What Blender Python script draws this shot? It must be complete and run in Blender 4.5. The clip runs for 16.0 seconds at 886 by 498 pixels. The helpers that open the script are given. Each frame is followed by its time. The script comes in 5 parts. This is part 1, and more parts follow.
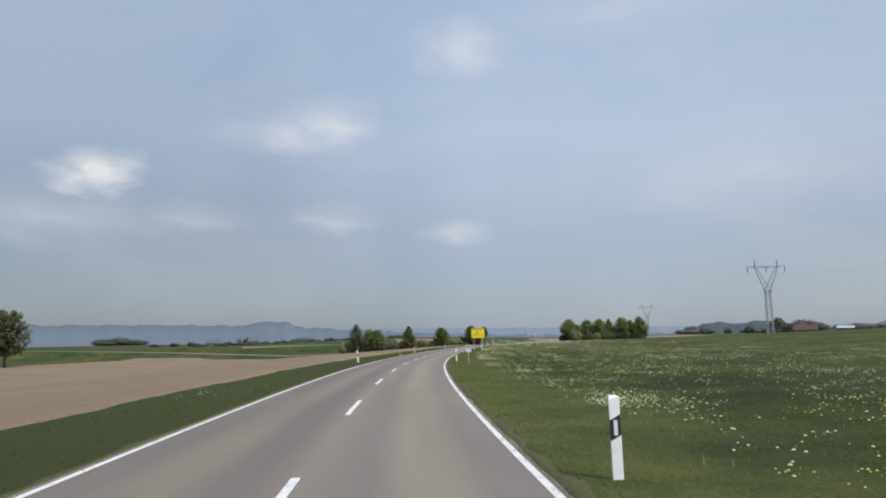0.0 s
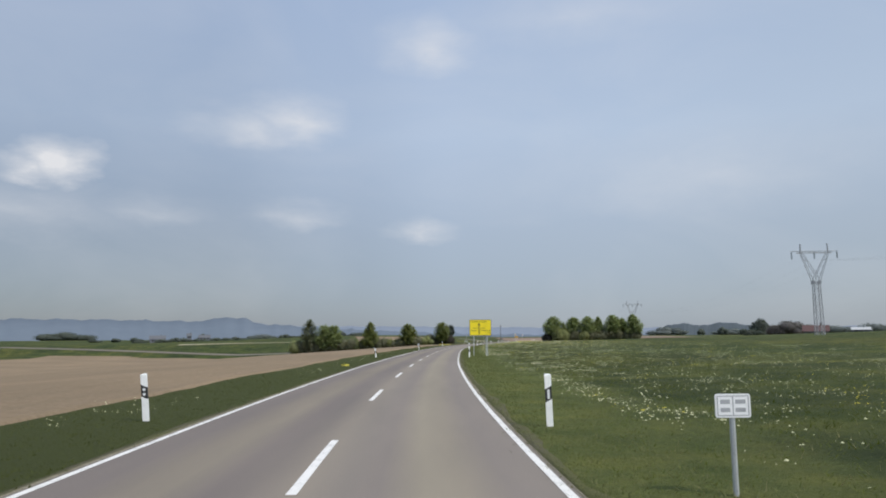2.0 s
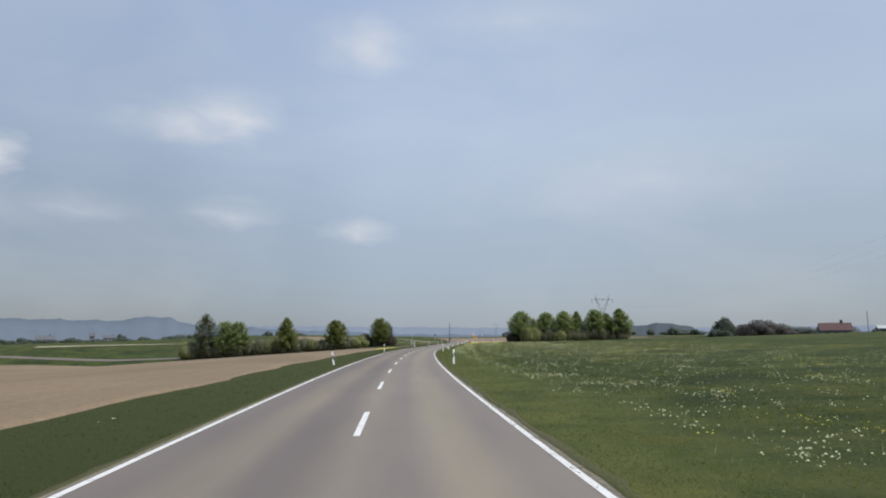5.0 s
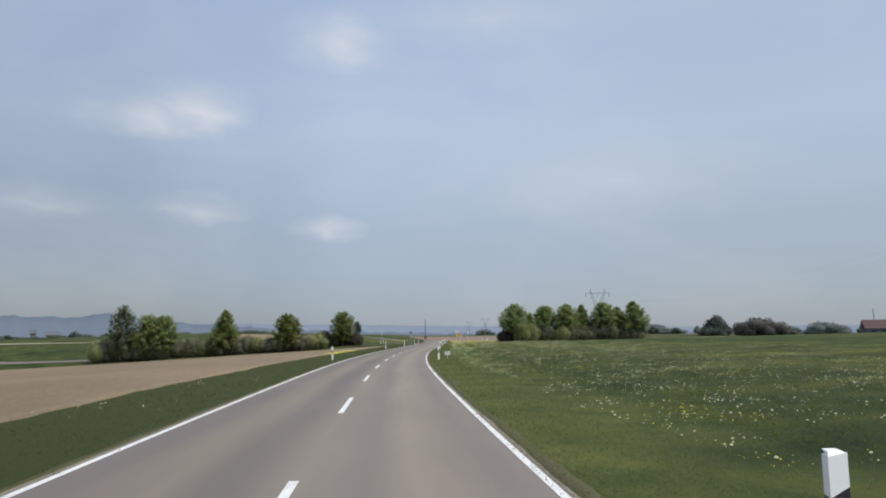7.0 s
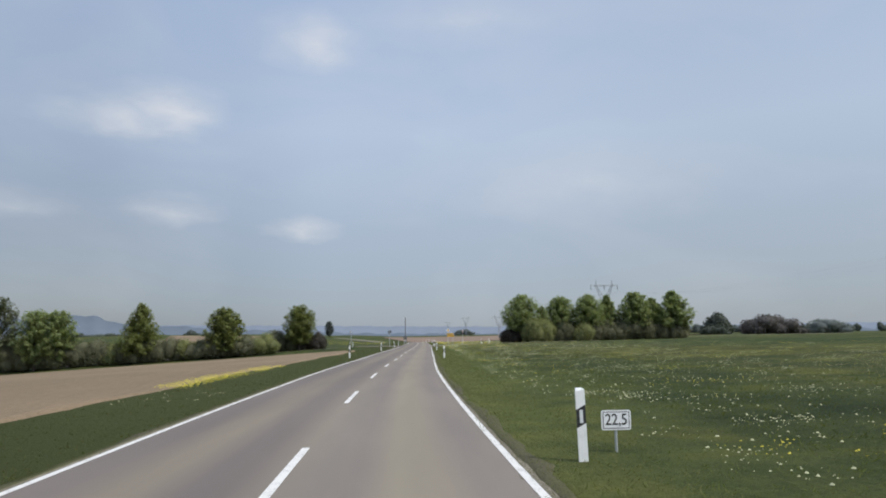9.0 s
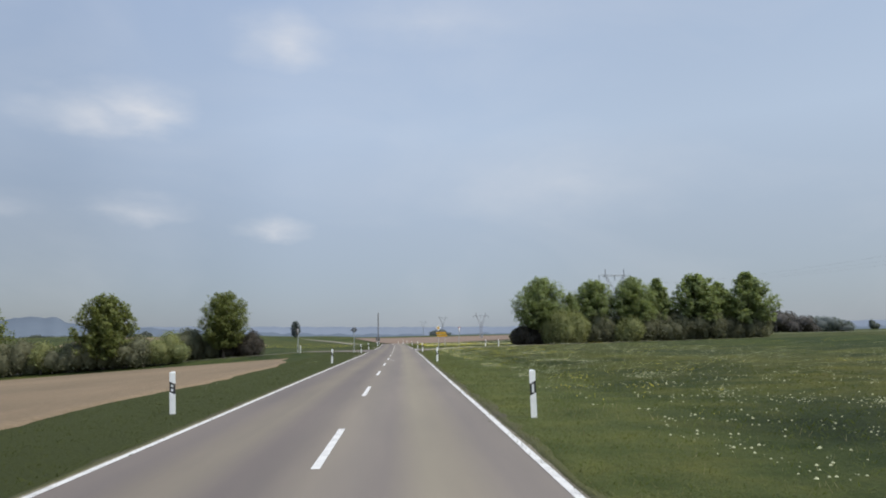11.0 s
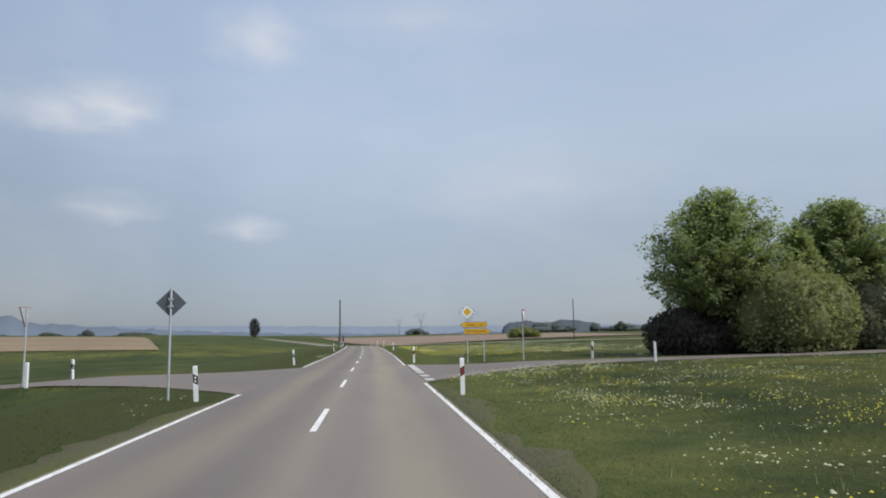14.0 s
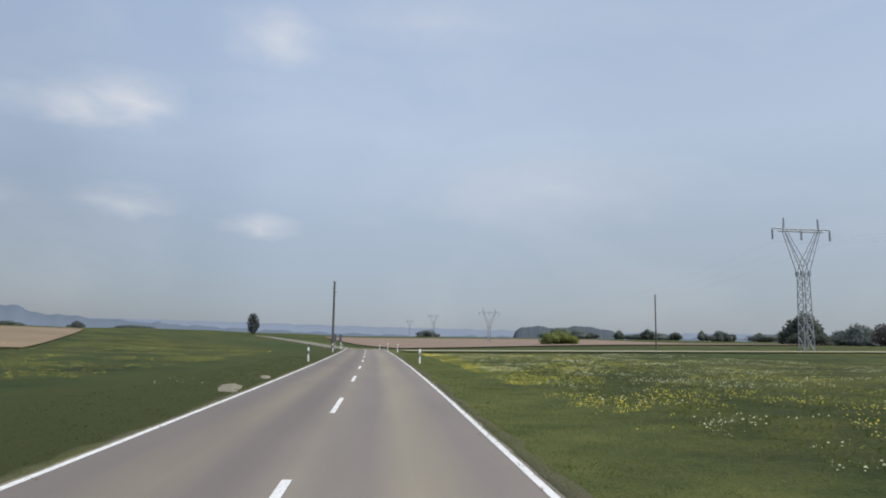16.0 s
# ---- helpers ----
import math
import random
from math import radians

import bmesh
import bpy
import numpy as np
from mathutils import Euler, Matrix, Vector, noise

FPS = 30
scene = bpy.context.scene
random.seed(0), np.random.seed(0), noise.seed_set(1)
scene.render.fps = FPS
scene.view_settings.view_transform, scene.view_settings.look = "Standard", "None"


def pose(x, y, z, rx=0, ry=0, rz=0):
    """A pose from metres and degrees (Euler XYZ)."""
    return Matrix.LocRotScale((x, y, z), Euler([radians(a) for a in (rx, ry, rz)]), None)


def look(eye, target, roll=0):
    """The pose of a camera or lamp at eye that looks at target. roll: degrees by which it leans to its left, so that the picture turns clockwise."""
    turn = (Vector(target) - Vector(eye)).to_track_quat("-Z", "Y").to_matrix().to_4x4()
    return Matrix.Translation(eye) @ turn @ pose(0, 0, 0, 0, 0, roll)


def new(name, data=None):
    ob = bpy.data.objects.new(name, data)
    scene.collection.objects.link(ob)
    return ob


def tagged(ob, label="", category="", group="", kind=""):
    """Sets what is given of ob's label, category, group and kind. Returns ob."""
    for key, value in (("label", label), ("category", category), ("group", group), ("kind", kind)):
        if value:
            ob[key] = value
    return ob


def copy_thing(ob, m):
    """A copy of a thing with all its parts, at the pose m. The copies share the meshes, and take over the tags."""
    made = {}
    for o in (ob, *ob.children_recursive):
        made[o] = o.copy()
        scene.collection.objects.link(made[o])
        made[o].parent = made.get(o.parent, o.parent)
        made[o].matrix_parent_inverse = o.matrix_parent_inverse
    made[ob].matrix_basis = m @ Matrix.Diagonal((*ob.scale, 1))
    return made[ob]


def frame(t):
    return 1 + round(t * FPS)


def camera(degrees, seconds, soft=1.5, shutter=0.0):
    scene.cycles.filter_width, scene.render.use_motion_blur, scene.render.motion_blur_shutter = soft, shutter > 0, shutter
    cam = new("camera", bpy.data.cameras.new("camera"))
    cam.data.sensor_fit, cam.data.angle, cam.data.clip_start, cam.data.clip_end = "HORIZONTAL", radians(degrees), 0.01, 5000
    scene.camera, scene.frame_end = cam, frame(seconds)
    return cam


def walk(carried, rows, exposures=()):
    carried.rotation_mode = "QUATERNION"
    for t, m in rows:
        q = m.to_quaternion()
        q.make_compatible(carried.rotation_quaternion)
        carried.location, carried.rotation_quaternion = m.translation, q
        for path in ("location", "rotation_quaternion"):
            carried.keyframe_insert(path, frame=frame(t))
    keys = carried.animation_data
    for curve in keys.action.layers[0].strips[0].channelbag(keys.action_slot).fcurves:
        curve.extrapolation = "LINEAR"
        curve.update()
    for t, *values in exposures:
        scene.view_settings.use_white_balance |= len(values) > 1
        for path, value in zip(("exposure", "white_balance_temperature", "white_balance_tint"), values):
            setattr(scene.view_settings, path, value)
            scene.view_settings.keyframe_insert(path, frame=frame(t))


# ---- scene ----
cam = camera(64.0, 16.0, 1.9)
PATH = [
    (0, (6.166, -4.609, 1.704), (6.109, -2.626, 1.960), -1.03),
    (0.5, (5.138, 6.357, 1.691), (5.103, 8.341, 1.944), -0.57),
    (1, (4.219, 17.628, 1.712), (4.203, 19.612, 1.966), -0.28),
    (1.5, (3.539, 28.982, 1.709), (3.550, 30.966, 1.961), -0.30),
    (2, (3.104, 40.241, 1.692), (3.147, 42.224, 1.943), -0.41),
    (2.5, (2.847, 51.257, 1.690), (2.919, 53.240, 1.940), -0.14),
    (3, (2.709, 62.289, 1.703), (2.812, 64.271, 1.954), -0.25),
    (3.5, (2.671, 73.548, 1.704), (2.806, 75.528, 1.955), 0.17),
    (4, (2.896, 84.949, 1.701), (3.065, 86.925, 1.954), -0.06),
    (4.6, (3.307, 98.450, 1.712), (3.506, 100.424, 1.964), -0.38),
    (5, (3.643, 107.284, 1.712), (3.863, 109.256, 1.963), -0.40),
    (5.4, (4.082, 116.059, 1.712), (4.323, 118.028, 1.962), -0.41),
    (5.8, (4.615, 124.830, 1.712), (4.875, 126.797, 1.961), -0.32),
    (6.2, (5.236, 133.654, 1.716), (5.511, 135.620, 1.965), -0.34),
    (6.5, (5.755, 140.342, 1.703), (6.041, 142.306, 1.950), -0.35),
    (7, (6.539, 151.423, 1.728), (6.841, 153.384, 1.974), -0.25),
    (7.5, (7.478, 162.738, 1.731), (7.798, 164.697, 1.976), -0.52),
    (8, (8.467, 173.876, 1.737), (8.806, 175.832, 1.980), -0.64),
    (8.5, (9.617, 185.302, 1.715), (9.974, 187.255, 1.960), -0.76),
    (9, (10.827, 196.431, 1.725), (11.197, 198.381, 1.972), -0.61),
    (9.2, (11.326, 201.041, 1.715), (11.707, 202.989, 1.960), -0.66),
    (9.6, (12.350, 210.070, 1.716), (12.745, 212.015, 1.962), -0.73),
    (10, (13.518, 219.093, 1.716), (13.928, 221.035, 1.962), -0.80),
    (10.4, (14.806, 228.108, 1.716), (15.230, 230.047, 1.963), -0.77),
    (10.8, (16.189, 237.111, 1.716), (16.626, 239.047, 1.963), -0.84),
    (11.2, (17.641, 246.098, 1.716), (18.092, 248.030, 1.964), -0.91),
    (11.5, (18.761, 252.825, 1.696), (19.220, 254.756, 1.944), -0.96),
    (12, (20.590, 264.016, 1.725), (21.069, 265.942, 1.971), -1.23),
    (12.5, (22.475, 275.123, 1.731), (22.965, 277.046, 1.975), -0.98),
    (13, (24.393, 286.595, 1.704), (24.894, 288.516, 1.949), -1.18),
    (13.5, (26.346, 297.747, 1.719), (26.852, 299.666, 1.964), -0.97),
    (14, (28.240, 308.814, 1.716), (28.754, 310.731, 1.961), -0.90),
    (14.5, (30.157, 319.945, 1.699), (30.673, 321.861, 1.947), -0.66),
    (15, (32.032, 331.120, 1.717), (32.542, 333.038, 1.967), -0.39),
    (15.3, (33.127, 337.756, 1.715), (33.627, 339.676, 1.964), 0.42),
    (15.5, (33.737, 342.245, 1.731), (34.238, 344.166, 1.978), 0.62),
    (16, (35.479, 353.154, 1.713), (35.962, 355.078, 1.966), 0.90),
]
walk(cam, [(t, look(eye, target, roll)) for t, eye, target, roll in PATH])

# ---- light ----
SUN_DIR = Vector((0.62, -0.50, 0.98)).normalized()
sun_data = bpy.data.lights.new("sun", "SUN")
sun_data.energy, sun_data.angle, sun_data.color = 2.8, radians(7.0), (1.0, 0.905, 0.77)
sun = new("sun", sun_data)
sun.matrix_world = look(SUN_DIR * 60, (0, 0, 0))


def build_world():
    world = bpy.data.worlds.new("sky")
    scene.world = world
    world.use_nodes = True
    nt = world.node_tree
    nt.nodes.clear()
    N, L = nt.nodes.new, nt.links.new

    def math_node(op, a, b=None, clamp=False):
        n = N("ShaderNodeMath")
        n.operation, n.use_clamp = op, clamp
        for i, v in enumerate((a, b)):
            if v is None:
                continue
            if isinstance(v, (int, float)):
                n.inputs[i].default_value = v
            else:
                L(v, n.inputs[i])
        return n.outputs[0]

    sky = N("ShaderNodeTexSky")
    sky.sky_type, sky.sun_disc = "NISHITA", False
    sky.sun_elevation = math.asin(SUN_DIR.z)
    sky.sun_rotation = math.atan2(SUN_DIR.x, SUN_DIR.y)
    sky.air_density, sky.dust_density, sky.ozone_density = 1.0, 1.0, 1.0
    bg_sky = N("ShaderNodeBackground")
    bg_sky.inputs[1].default_value = 0.085
    L(sky.outputs[0], bg_sky.inputs[0])

    tc = N("ShaderNodeTexCoord")
    sep = N("ShaderNodeSeparateXYZ")
    L(tc.outputs["Generated"], sep.inputs[0])
    # hazy veil: thick by the horizon, thin overhead
    ramp = N("ShaderNodeValToRGB")
    L(sep.outputs[2], ramp.inputs[0])
    e = ramp.color_ramp.elements
    e[0].position, e[0].color = 0.0, (0.284, 0.338, 0.428, 1)
    e[1].position, e[1].color = 0.45, (0.442, 0.552, 0.752, 1)
    m = e.new(0.14)
    m.color = (0.398, 0.466, 0.582, 1)
    m = e.new(0.28)
    m.color = (0.496, 0.597, 0.760, 1)
    # high thin cloud, drawn out along the horizon
    mapping = N("ShaderNodeMapping")
    mapping.inputs["Scale"].default_value = (1.0, 1.0, 2.3)
    L(tc.outputs["Generated"], mapping.inputs[0])

    def sky_noise(scale, detail, rough, warp=0.0):
        n = N("ShaderNodeTexNoise")
        n.inputs["Scale"].default_value, n.inputs["Detail"].default_value = scale, detail
        n.inputs["Roughness"].default_value, n.inputs["Distortion"].default_value = rough, warp
        L(mapping.outputs[0], n.inputs["Vector"])
        return n

    veil_noise, edge_noise, body_noise = sky_noise(2.7, 7.0, 0.55, 0.5), sky_noise(12.0, 7.0, 0.55), sky_noise(21.0, 8.0, 0.6, 0.3)
    thin = math_node("MULTIPLY", math_node("SUBTRACT", veil_noise.outputs[0], 0.45, True), 1.9, True)
    # small fair-weather clouds: (azimuth to the left of +y, elevation, half width, half height, weight), in degrees
    total = None
    az = math_node("ARCTAN2", math_node("MULTIPLY", sep.outputs[0], -1.0), sep.outputs[1])
    el = math_node("ARCSINE", sep.outputs[2])
    split = N("ShaderNodeSeparateColor")
    L(edge_noise.outputs["Color"], split.inputs[0])
    wob_x = math_node("MULTIPLY", math_node("SUBTRACT", split.outputs[0], 0.5), 0.10)
    wob_y = math_node("MULTIPLY", math_node("SUBTRACT", split.outputs[1], 0.5), 0.055)
    ragged = math_node("MULTIPLY", math_node("SUBTRACT", body_noise.outputs[0], 0.5), 1.5)
    for a, h, w, k, s in CLOUDS:
        dx = math_node("DIVIDE", math_node("SUBTRACT", math_node("ADD", az, wob_x), radians(a)), radians(w))
        dy0 = math_node("SUBTRACT", math_node("ADD", el, wob_y), radians(h))
        # flat below, billowing above
        dy = math_node("DIVIDE", dy0, radians(k))
        dy = math_node("MAXIMUM", dy, math_node("MULTIPLY", dy, -1.5))
        r = math_node("SQRT", math_node("ADD", math_node("MULTIPLY", dx, dx), math_node("MULTIPLY", dy, dy)))
        inside = math_node("SUBTRACT", 1.0, r, True)
        v = math_node("MULTIPLY", math_node("MULTIPLY", inside, math_node("ADD", math_node("ADD", ragged, 1.1), inside)), s)
        total = v if total is None else math_node("MAXIMUM", total, v)
    cover = math_node("ADD", math_node("MULTIPLY", thin, 0.26), math_node("MULTIPLY", total, 0.50, True), True)

    bg_haze = N("ShaderNodeBackground")
    tint = N("ShaderNodeValToRGB")
    L(math_node("ADD", math_node("MULTIPLY", sep.outputs[0], 0.5), 0.5), tint.inputs[0])
    tint.color_ramp.elements[0].position, tint.color_ramp.elements[0].color = 0.45, (1.0, 1.0, 1.0, 1)
    tint.color_ramp.elements[1].position, tint.color_ramp.elements[1].color = 0.75, (1.0, 0.985, 0.945, 1)
    tinted = N("ShaderNodeMix")
    tinted.data_type, tinted.blend_type = "RGBA", "MULTIPLY"
    tinted.inputs[0].default_value = 1.0
    L(ramp.outputs[0], tinted.inputs[6])
    L(tint.outputs[0], tinted.inputs[7])
    L(tinted.outputs[2], bg_haze.inputs[0])
    # the veil is brighter towards the sun's side
    side_ramp = N("ShaderNodeValToRGB")
    side_ramp.color_ramp.interpolation = "EASE"
    L(math_node("ADD", math_node("MULTIPLY", sep.outputs[0], 0.5), 0.5), side_ramp.inputs[0])
    stops = side_ramp.color_ramp.elements
    stops[0].position, stops[0].color = 0.0, (0.47, 0.47, 0.47, 1)
    stops[1].position, stops[1].color = 1.0, (0.80, 0.80, 0.80, 1)
    for at, v in ((0.24, 0.455), (0.35, 0.49), (0.44, 0.63), (0.52, 0.765), (0.64, 0.80), (0.76, 0.765)):
        stops.new(at).color = (v, v, v, 1)
    # less so high up
    high = math_node("MULTIPLY", math_node("MULTIPLY", sep.outputs[2], 2.0, True), 0.75)
    veil = math_node("ADD", math_node("MULTIPLY", math_node("MULTIPLY", side_ramp.outputs[0], 1.36), math_node("SUBTRACT", 1.0, high)), math_node("MULTIPLY", high, 1.03))
    # wide bright aureole of the hazy sun
    dot = N("ShaderNodeVectorMath")
    dot.operation = "DOT_PRODUCT"
    L(tc.outputs["Generated"], dot.inputs[0])
    dot.inputs[1].default_value = SUN_DIR
    glow = math_node("MULTIPLY", math_node("POWER", math_node("MAXIMUM", dot.outputs["Value"], 0.0), 5.0), 2.2)
    L(math_node("ADD", veil, glow), bg_haze.inputs[1])
    bg_cloud = N("ShaderNodeBackground")
    bg_cloud.inputs[0].default_value = (0.70, 0.71, 0.74, 1)
    mix1 = N("ShaderNodeMixShader")
    mix1.inputs[0].default_value = 0.72
    L(bg_sky.outputs[0], mix1.inputs[1])
    L(bg_haze.outputs[0], mix1.inputs[2])
    mix2 = N("ShaderNodeMixShader")
    L(cover, mix2.inputs[0])
    L(mix1.outputs[0], mix2.inputs[1])
    L(bg_cloud.outputs[0], mix2.inputs[2])
    out = N("ShaderNodeOutputWorld")
    L(mix2.outputs[0], out.inputs[0])


CLOUDS = [
    (27.6, 12.3, 3.3, 2.7, 1.25), (29.5, 12.0, 3.6, 1.6, 0.8), (10.6, 17.0, 4.8, 3.0, 0.72), (14.0, 16.2, 6.5, 2.6, 0.50), (-0.5, 23.0, 5.4, 3.6, 0.52), (10.2, 9.6, 4.8, 1.9, 0.36),
    (0.6, 8.5, 3.6, 1.5, 0.50), (-22.0, 12.0, 15.0, 5.5, 0.30), (31.0, 9.0, 10.0, 3.6, 0.34), (-12.0, 25.0, 13.0, 4.0, 0.26), (22.0, 9.6, 6.0, 2.0, 0.24),
]
build_world()
scene.view_settings.exposure = 0.1


# ---- the lie of the land ----
# the road's centre line: northing and easting
CENTRE = [(-40, 9.98), (-10, 5.49), (20, 2.81), (50, 1.56), (80, 1.84), (110, 3.02), (140, 4.64), (170, 6.88), (200, 9.81), (230, 13.87),
          (260, 18.82), (290, 23.86), (320, 28.93), (350, 33.84), (380, 38.75), (410, 43.35), (440, 47.75), (470, 51.95)]


def step(a, b, v):
    s = min(1.0, max(0.0, (v - a) / (b - a)))
    return s * s * (3 - 2 * s)


def centre(y):
    """Easting of the road's centre line at a northing."""
    k, v = [c[0] for c in CENTRE], [c[1] for c in CENTRE]
    last = len(k) - 1

    def slope(j):
        a, b = max(j - 1, 0), min(j + 1, last)
        return (v[b] - v[a]) / (k[b] - k[a])
    if y > k[last]:
        far = y - k[last]
        # the far stretch bends away to the left
        return v[last] + slope(last) * far - 0.00056 * min(far, 500) ** 2 - 0.35 * max(0.0, far - 500)
    if y < k[0]:
        return v[0] + slope(0) * (y - k[0])
    i = min(last - 1, int((y - k[0]) // 30))
    s = (y - k[i]) / 30
    return ((2 * s**3 - 3 * s**2 + 1) * v[i] + (s**3 - 2 * s**2 + s) * 30 * slope(i)
            + (-2 * s**3 + 3 * s**2) * v[i + 1] + (s**3 - s**2) * 30 * slope(i + 1))


def road_z(y):
    return -1.6 * step(455, 580, y) + 6.5 * step(600, 1000, y)


def land_z(x, y):
    """Height of the ground: it falls to the left of the road and rises to the right, and beyond the crossing swells a little."""
    u = x - centre(min(y, 700))
    n = step(345, 400, y)
    across = 0.177 * (x - 33.0) + 0.984 * (y - 345.0)
    if u < 0:
        near = -0.060 * min(max(-u - 12, 0), 105) + 0.018 * min(max(-u - 130, 0), 350)
        far = (0.012 * min(max(-u - 12, 0), 200) * step(375, 470, y) + 3.0 * step(8, 60, -u) * step(385, 560, y)) * (1 - step(110, 230, -u))
        z = near * (1 - n) + far * n - 0.55 * step(6.8, 13, -u) * step(235, 290, y) * (1 - step(-12.5, -8.0, across))
    else:
        z = 0.025 * min(max(u - 8, 0), 160) * (1 - 0.6 * step(290, 370, y)) + 0.2 * step(4.5, 11, u) * step(300, 330, y) * (1 - step(360, 390, y))
    w = math.exp(-(u / 60) ** 2)
    return z + road_z(y) * (w if y < 620 else max(w, 0.55))


# ---- materials ----
def material(name, rough=0.8, metal=0.0):
    m = bpy.data.materials.new(name)
    m.use_nodes = True
    b = m.node_tree.nodes["Principled BSDF"]
    b.inputs["Roughness"].default_value, b.inputs["Metallic"].default_value = rough, metal
    return m, m.node_tree, b


def plain(name, colour, rough=0.6, metal=0.0, vary=0.12, scale=6.0, bump=0.0, spec=0.5):
    """Paint, metal or plastic with faint soiling at two scales."""
    m, nt, b = material(name, rough, metal)
    b.inputs["Specular IOR Level"].default_value = spec
    N, L = nt.nodes.new, nt.links.new
    tc = N("ShaderNodeTexCoord")
    n1, n2 = N("ShaderNodeTexNoise"), N("ShaderNodeTexNoise")
    n1.inputs["Scale"].default_value, n1.inputs["Detail"].default_value = scale, 5
    n2.inputs["Scale"].default_value, n2.inputs["Detail"].default_value = scale * 9, 3
    L(tc.outputs["Object"], n1.inputs["Vector"])
    L(tc.outputs["Object"], n2.inputs["Vector"])
    add = N("ShaderNodeMath")
    add.operation = "ADD"
    L(n1.outputs[0], add.inputs[0])
    L(n2.outputs[0], add.inputs[1])
    ramp = N("ShaderNodeValToRGB")
    L(add.outputs[0], ramp.inputs[0])
    e = ramp.color_ramp.elements
    e[0].position, e[1].position = 0.7, 1.25
    e[0].color = (*[c * (1 - vary) for c in colour], 1)
    e[1].color = (*[min(1, c * (1 + vary * 0.6)) for c in colour], 1)
    L(ramp.outputs[0], b.inputs["Base Color"])
    if bump:
        bp = N("ShaderNodeBump")
        bp.inputs["Strength"].default_value = bump
        L(n2.outputs[0], bp.inputs["Height"])
        L(bp.outputs[0], b.inputs["Normal"])
    return m


def noise_node(nt, scale, detail=5, rough=0.6, stretch=None, coord="Object"):
    N, L = nt.nodes.new, nt.links.new
    tc = N("ShaderNodeTexCoord")
    n = N("ShaderNodeTexNoise")
    n.inputs["Scale"].default_value, n.inputs["Detail"].default_value, n.inputs["Roughness"].default_value = scale, detail, rough
    if stretch:
        mp = N("ShaderNodeMapping")
        mp.inputs["Scale"].default_value = stretch
        L(tc.outputs[coord], mp.inputs[0])
        L(mp.outputs[0], n.inputs["Vector"])
    else:
        L(tc.outputs[coord], n.inputs["Vector"])
    return n.outputs[0]


def ramp_node(nt, source, stops):
    r = nt.nodes.new("ShaderNodeValToRGB")
    nt.links.new(source, r.inputs[0])
    e = r.color_ramp.elements
    e[0].position, e[0].color = stops[0][0], (*stops[0][1], 1)
    e[1].position, e[1].color = stops[-1][0], (*stops[-1][1], 1)
    for p, c in stops[1:-1]:
        e.new(p).color = (*c, 1)
    return r.outputs[0]


def mix_node(nt, fac, a, b, blend="MIX"):
    m = nt.nodes.new("ShaderNodeMix")
    m.data_type, m.blend_type = "RGBA", blend
    for sock, v in ((m.inputs["Factor"], fac), (m.inputs["A"], a), (m.inputs["B"], b)):
        if isinstance(v, (int, float)):
            sock.default_value = v
        elif isinstance(v, tuple):
            sock.default_value = (*v, 1)
        else:
            nt.links.new(v, sock)
    return m.outputs["Result"]


def bump_node(nt, height, strength, distance=0.05):
    b = nt.nodes.new("ShaderNodeBump")
    b.inputs["Strength"].default_value, b.inputs["Distance"].default_value = strength, distance
    nt.links.new(height, b.inputs["Height"])
    return b.outputs[0]


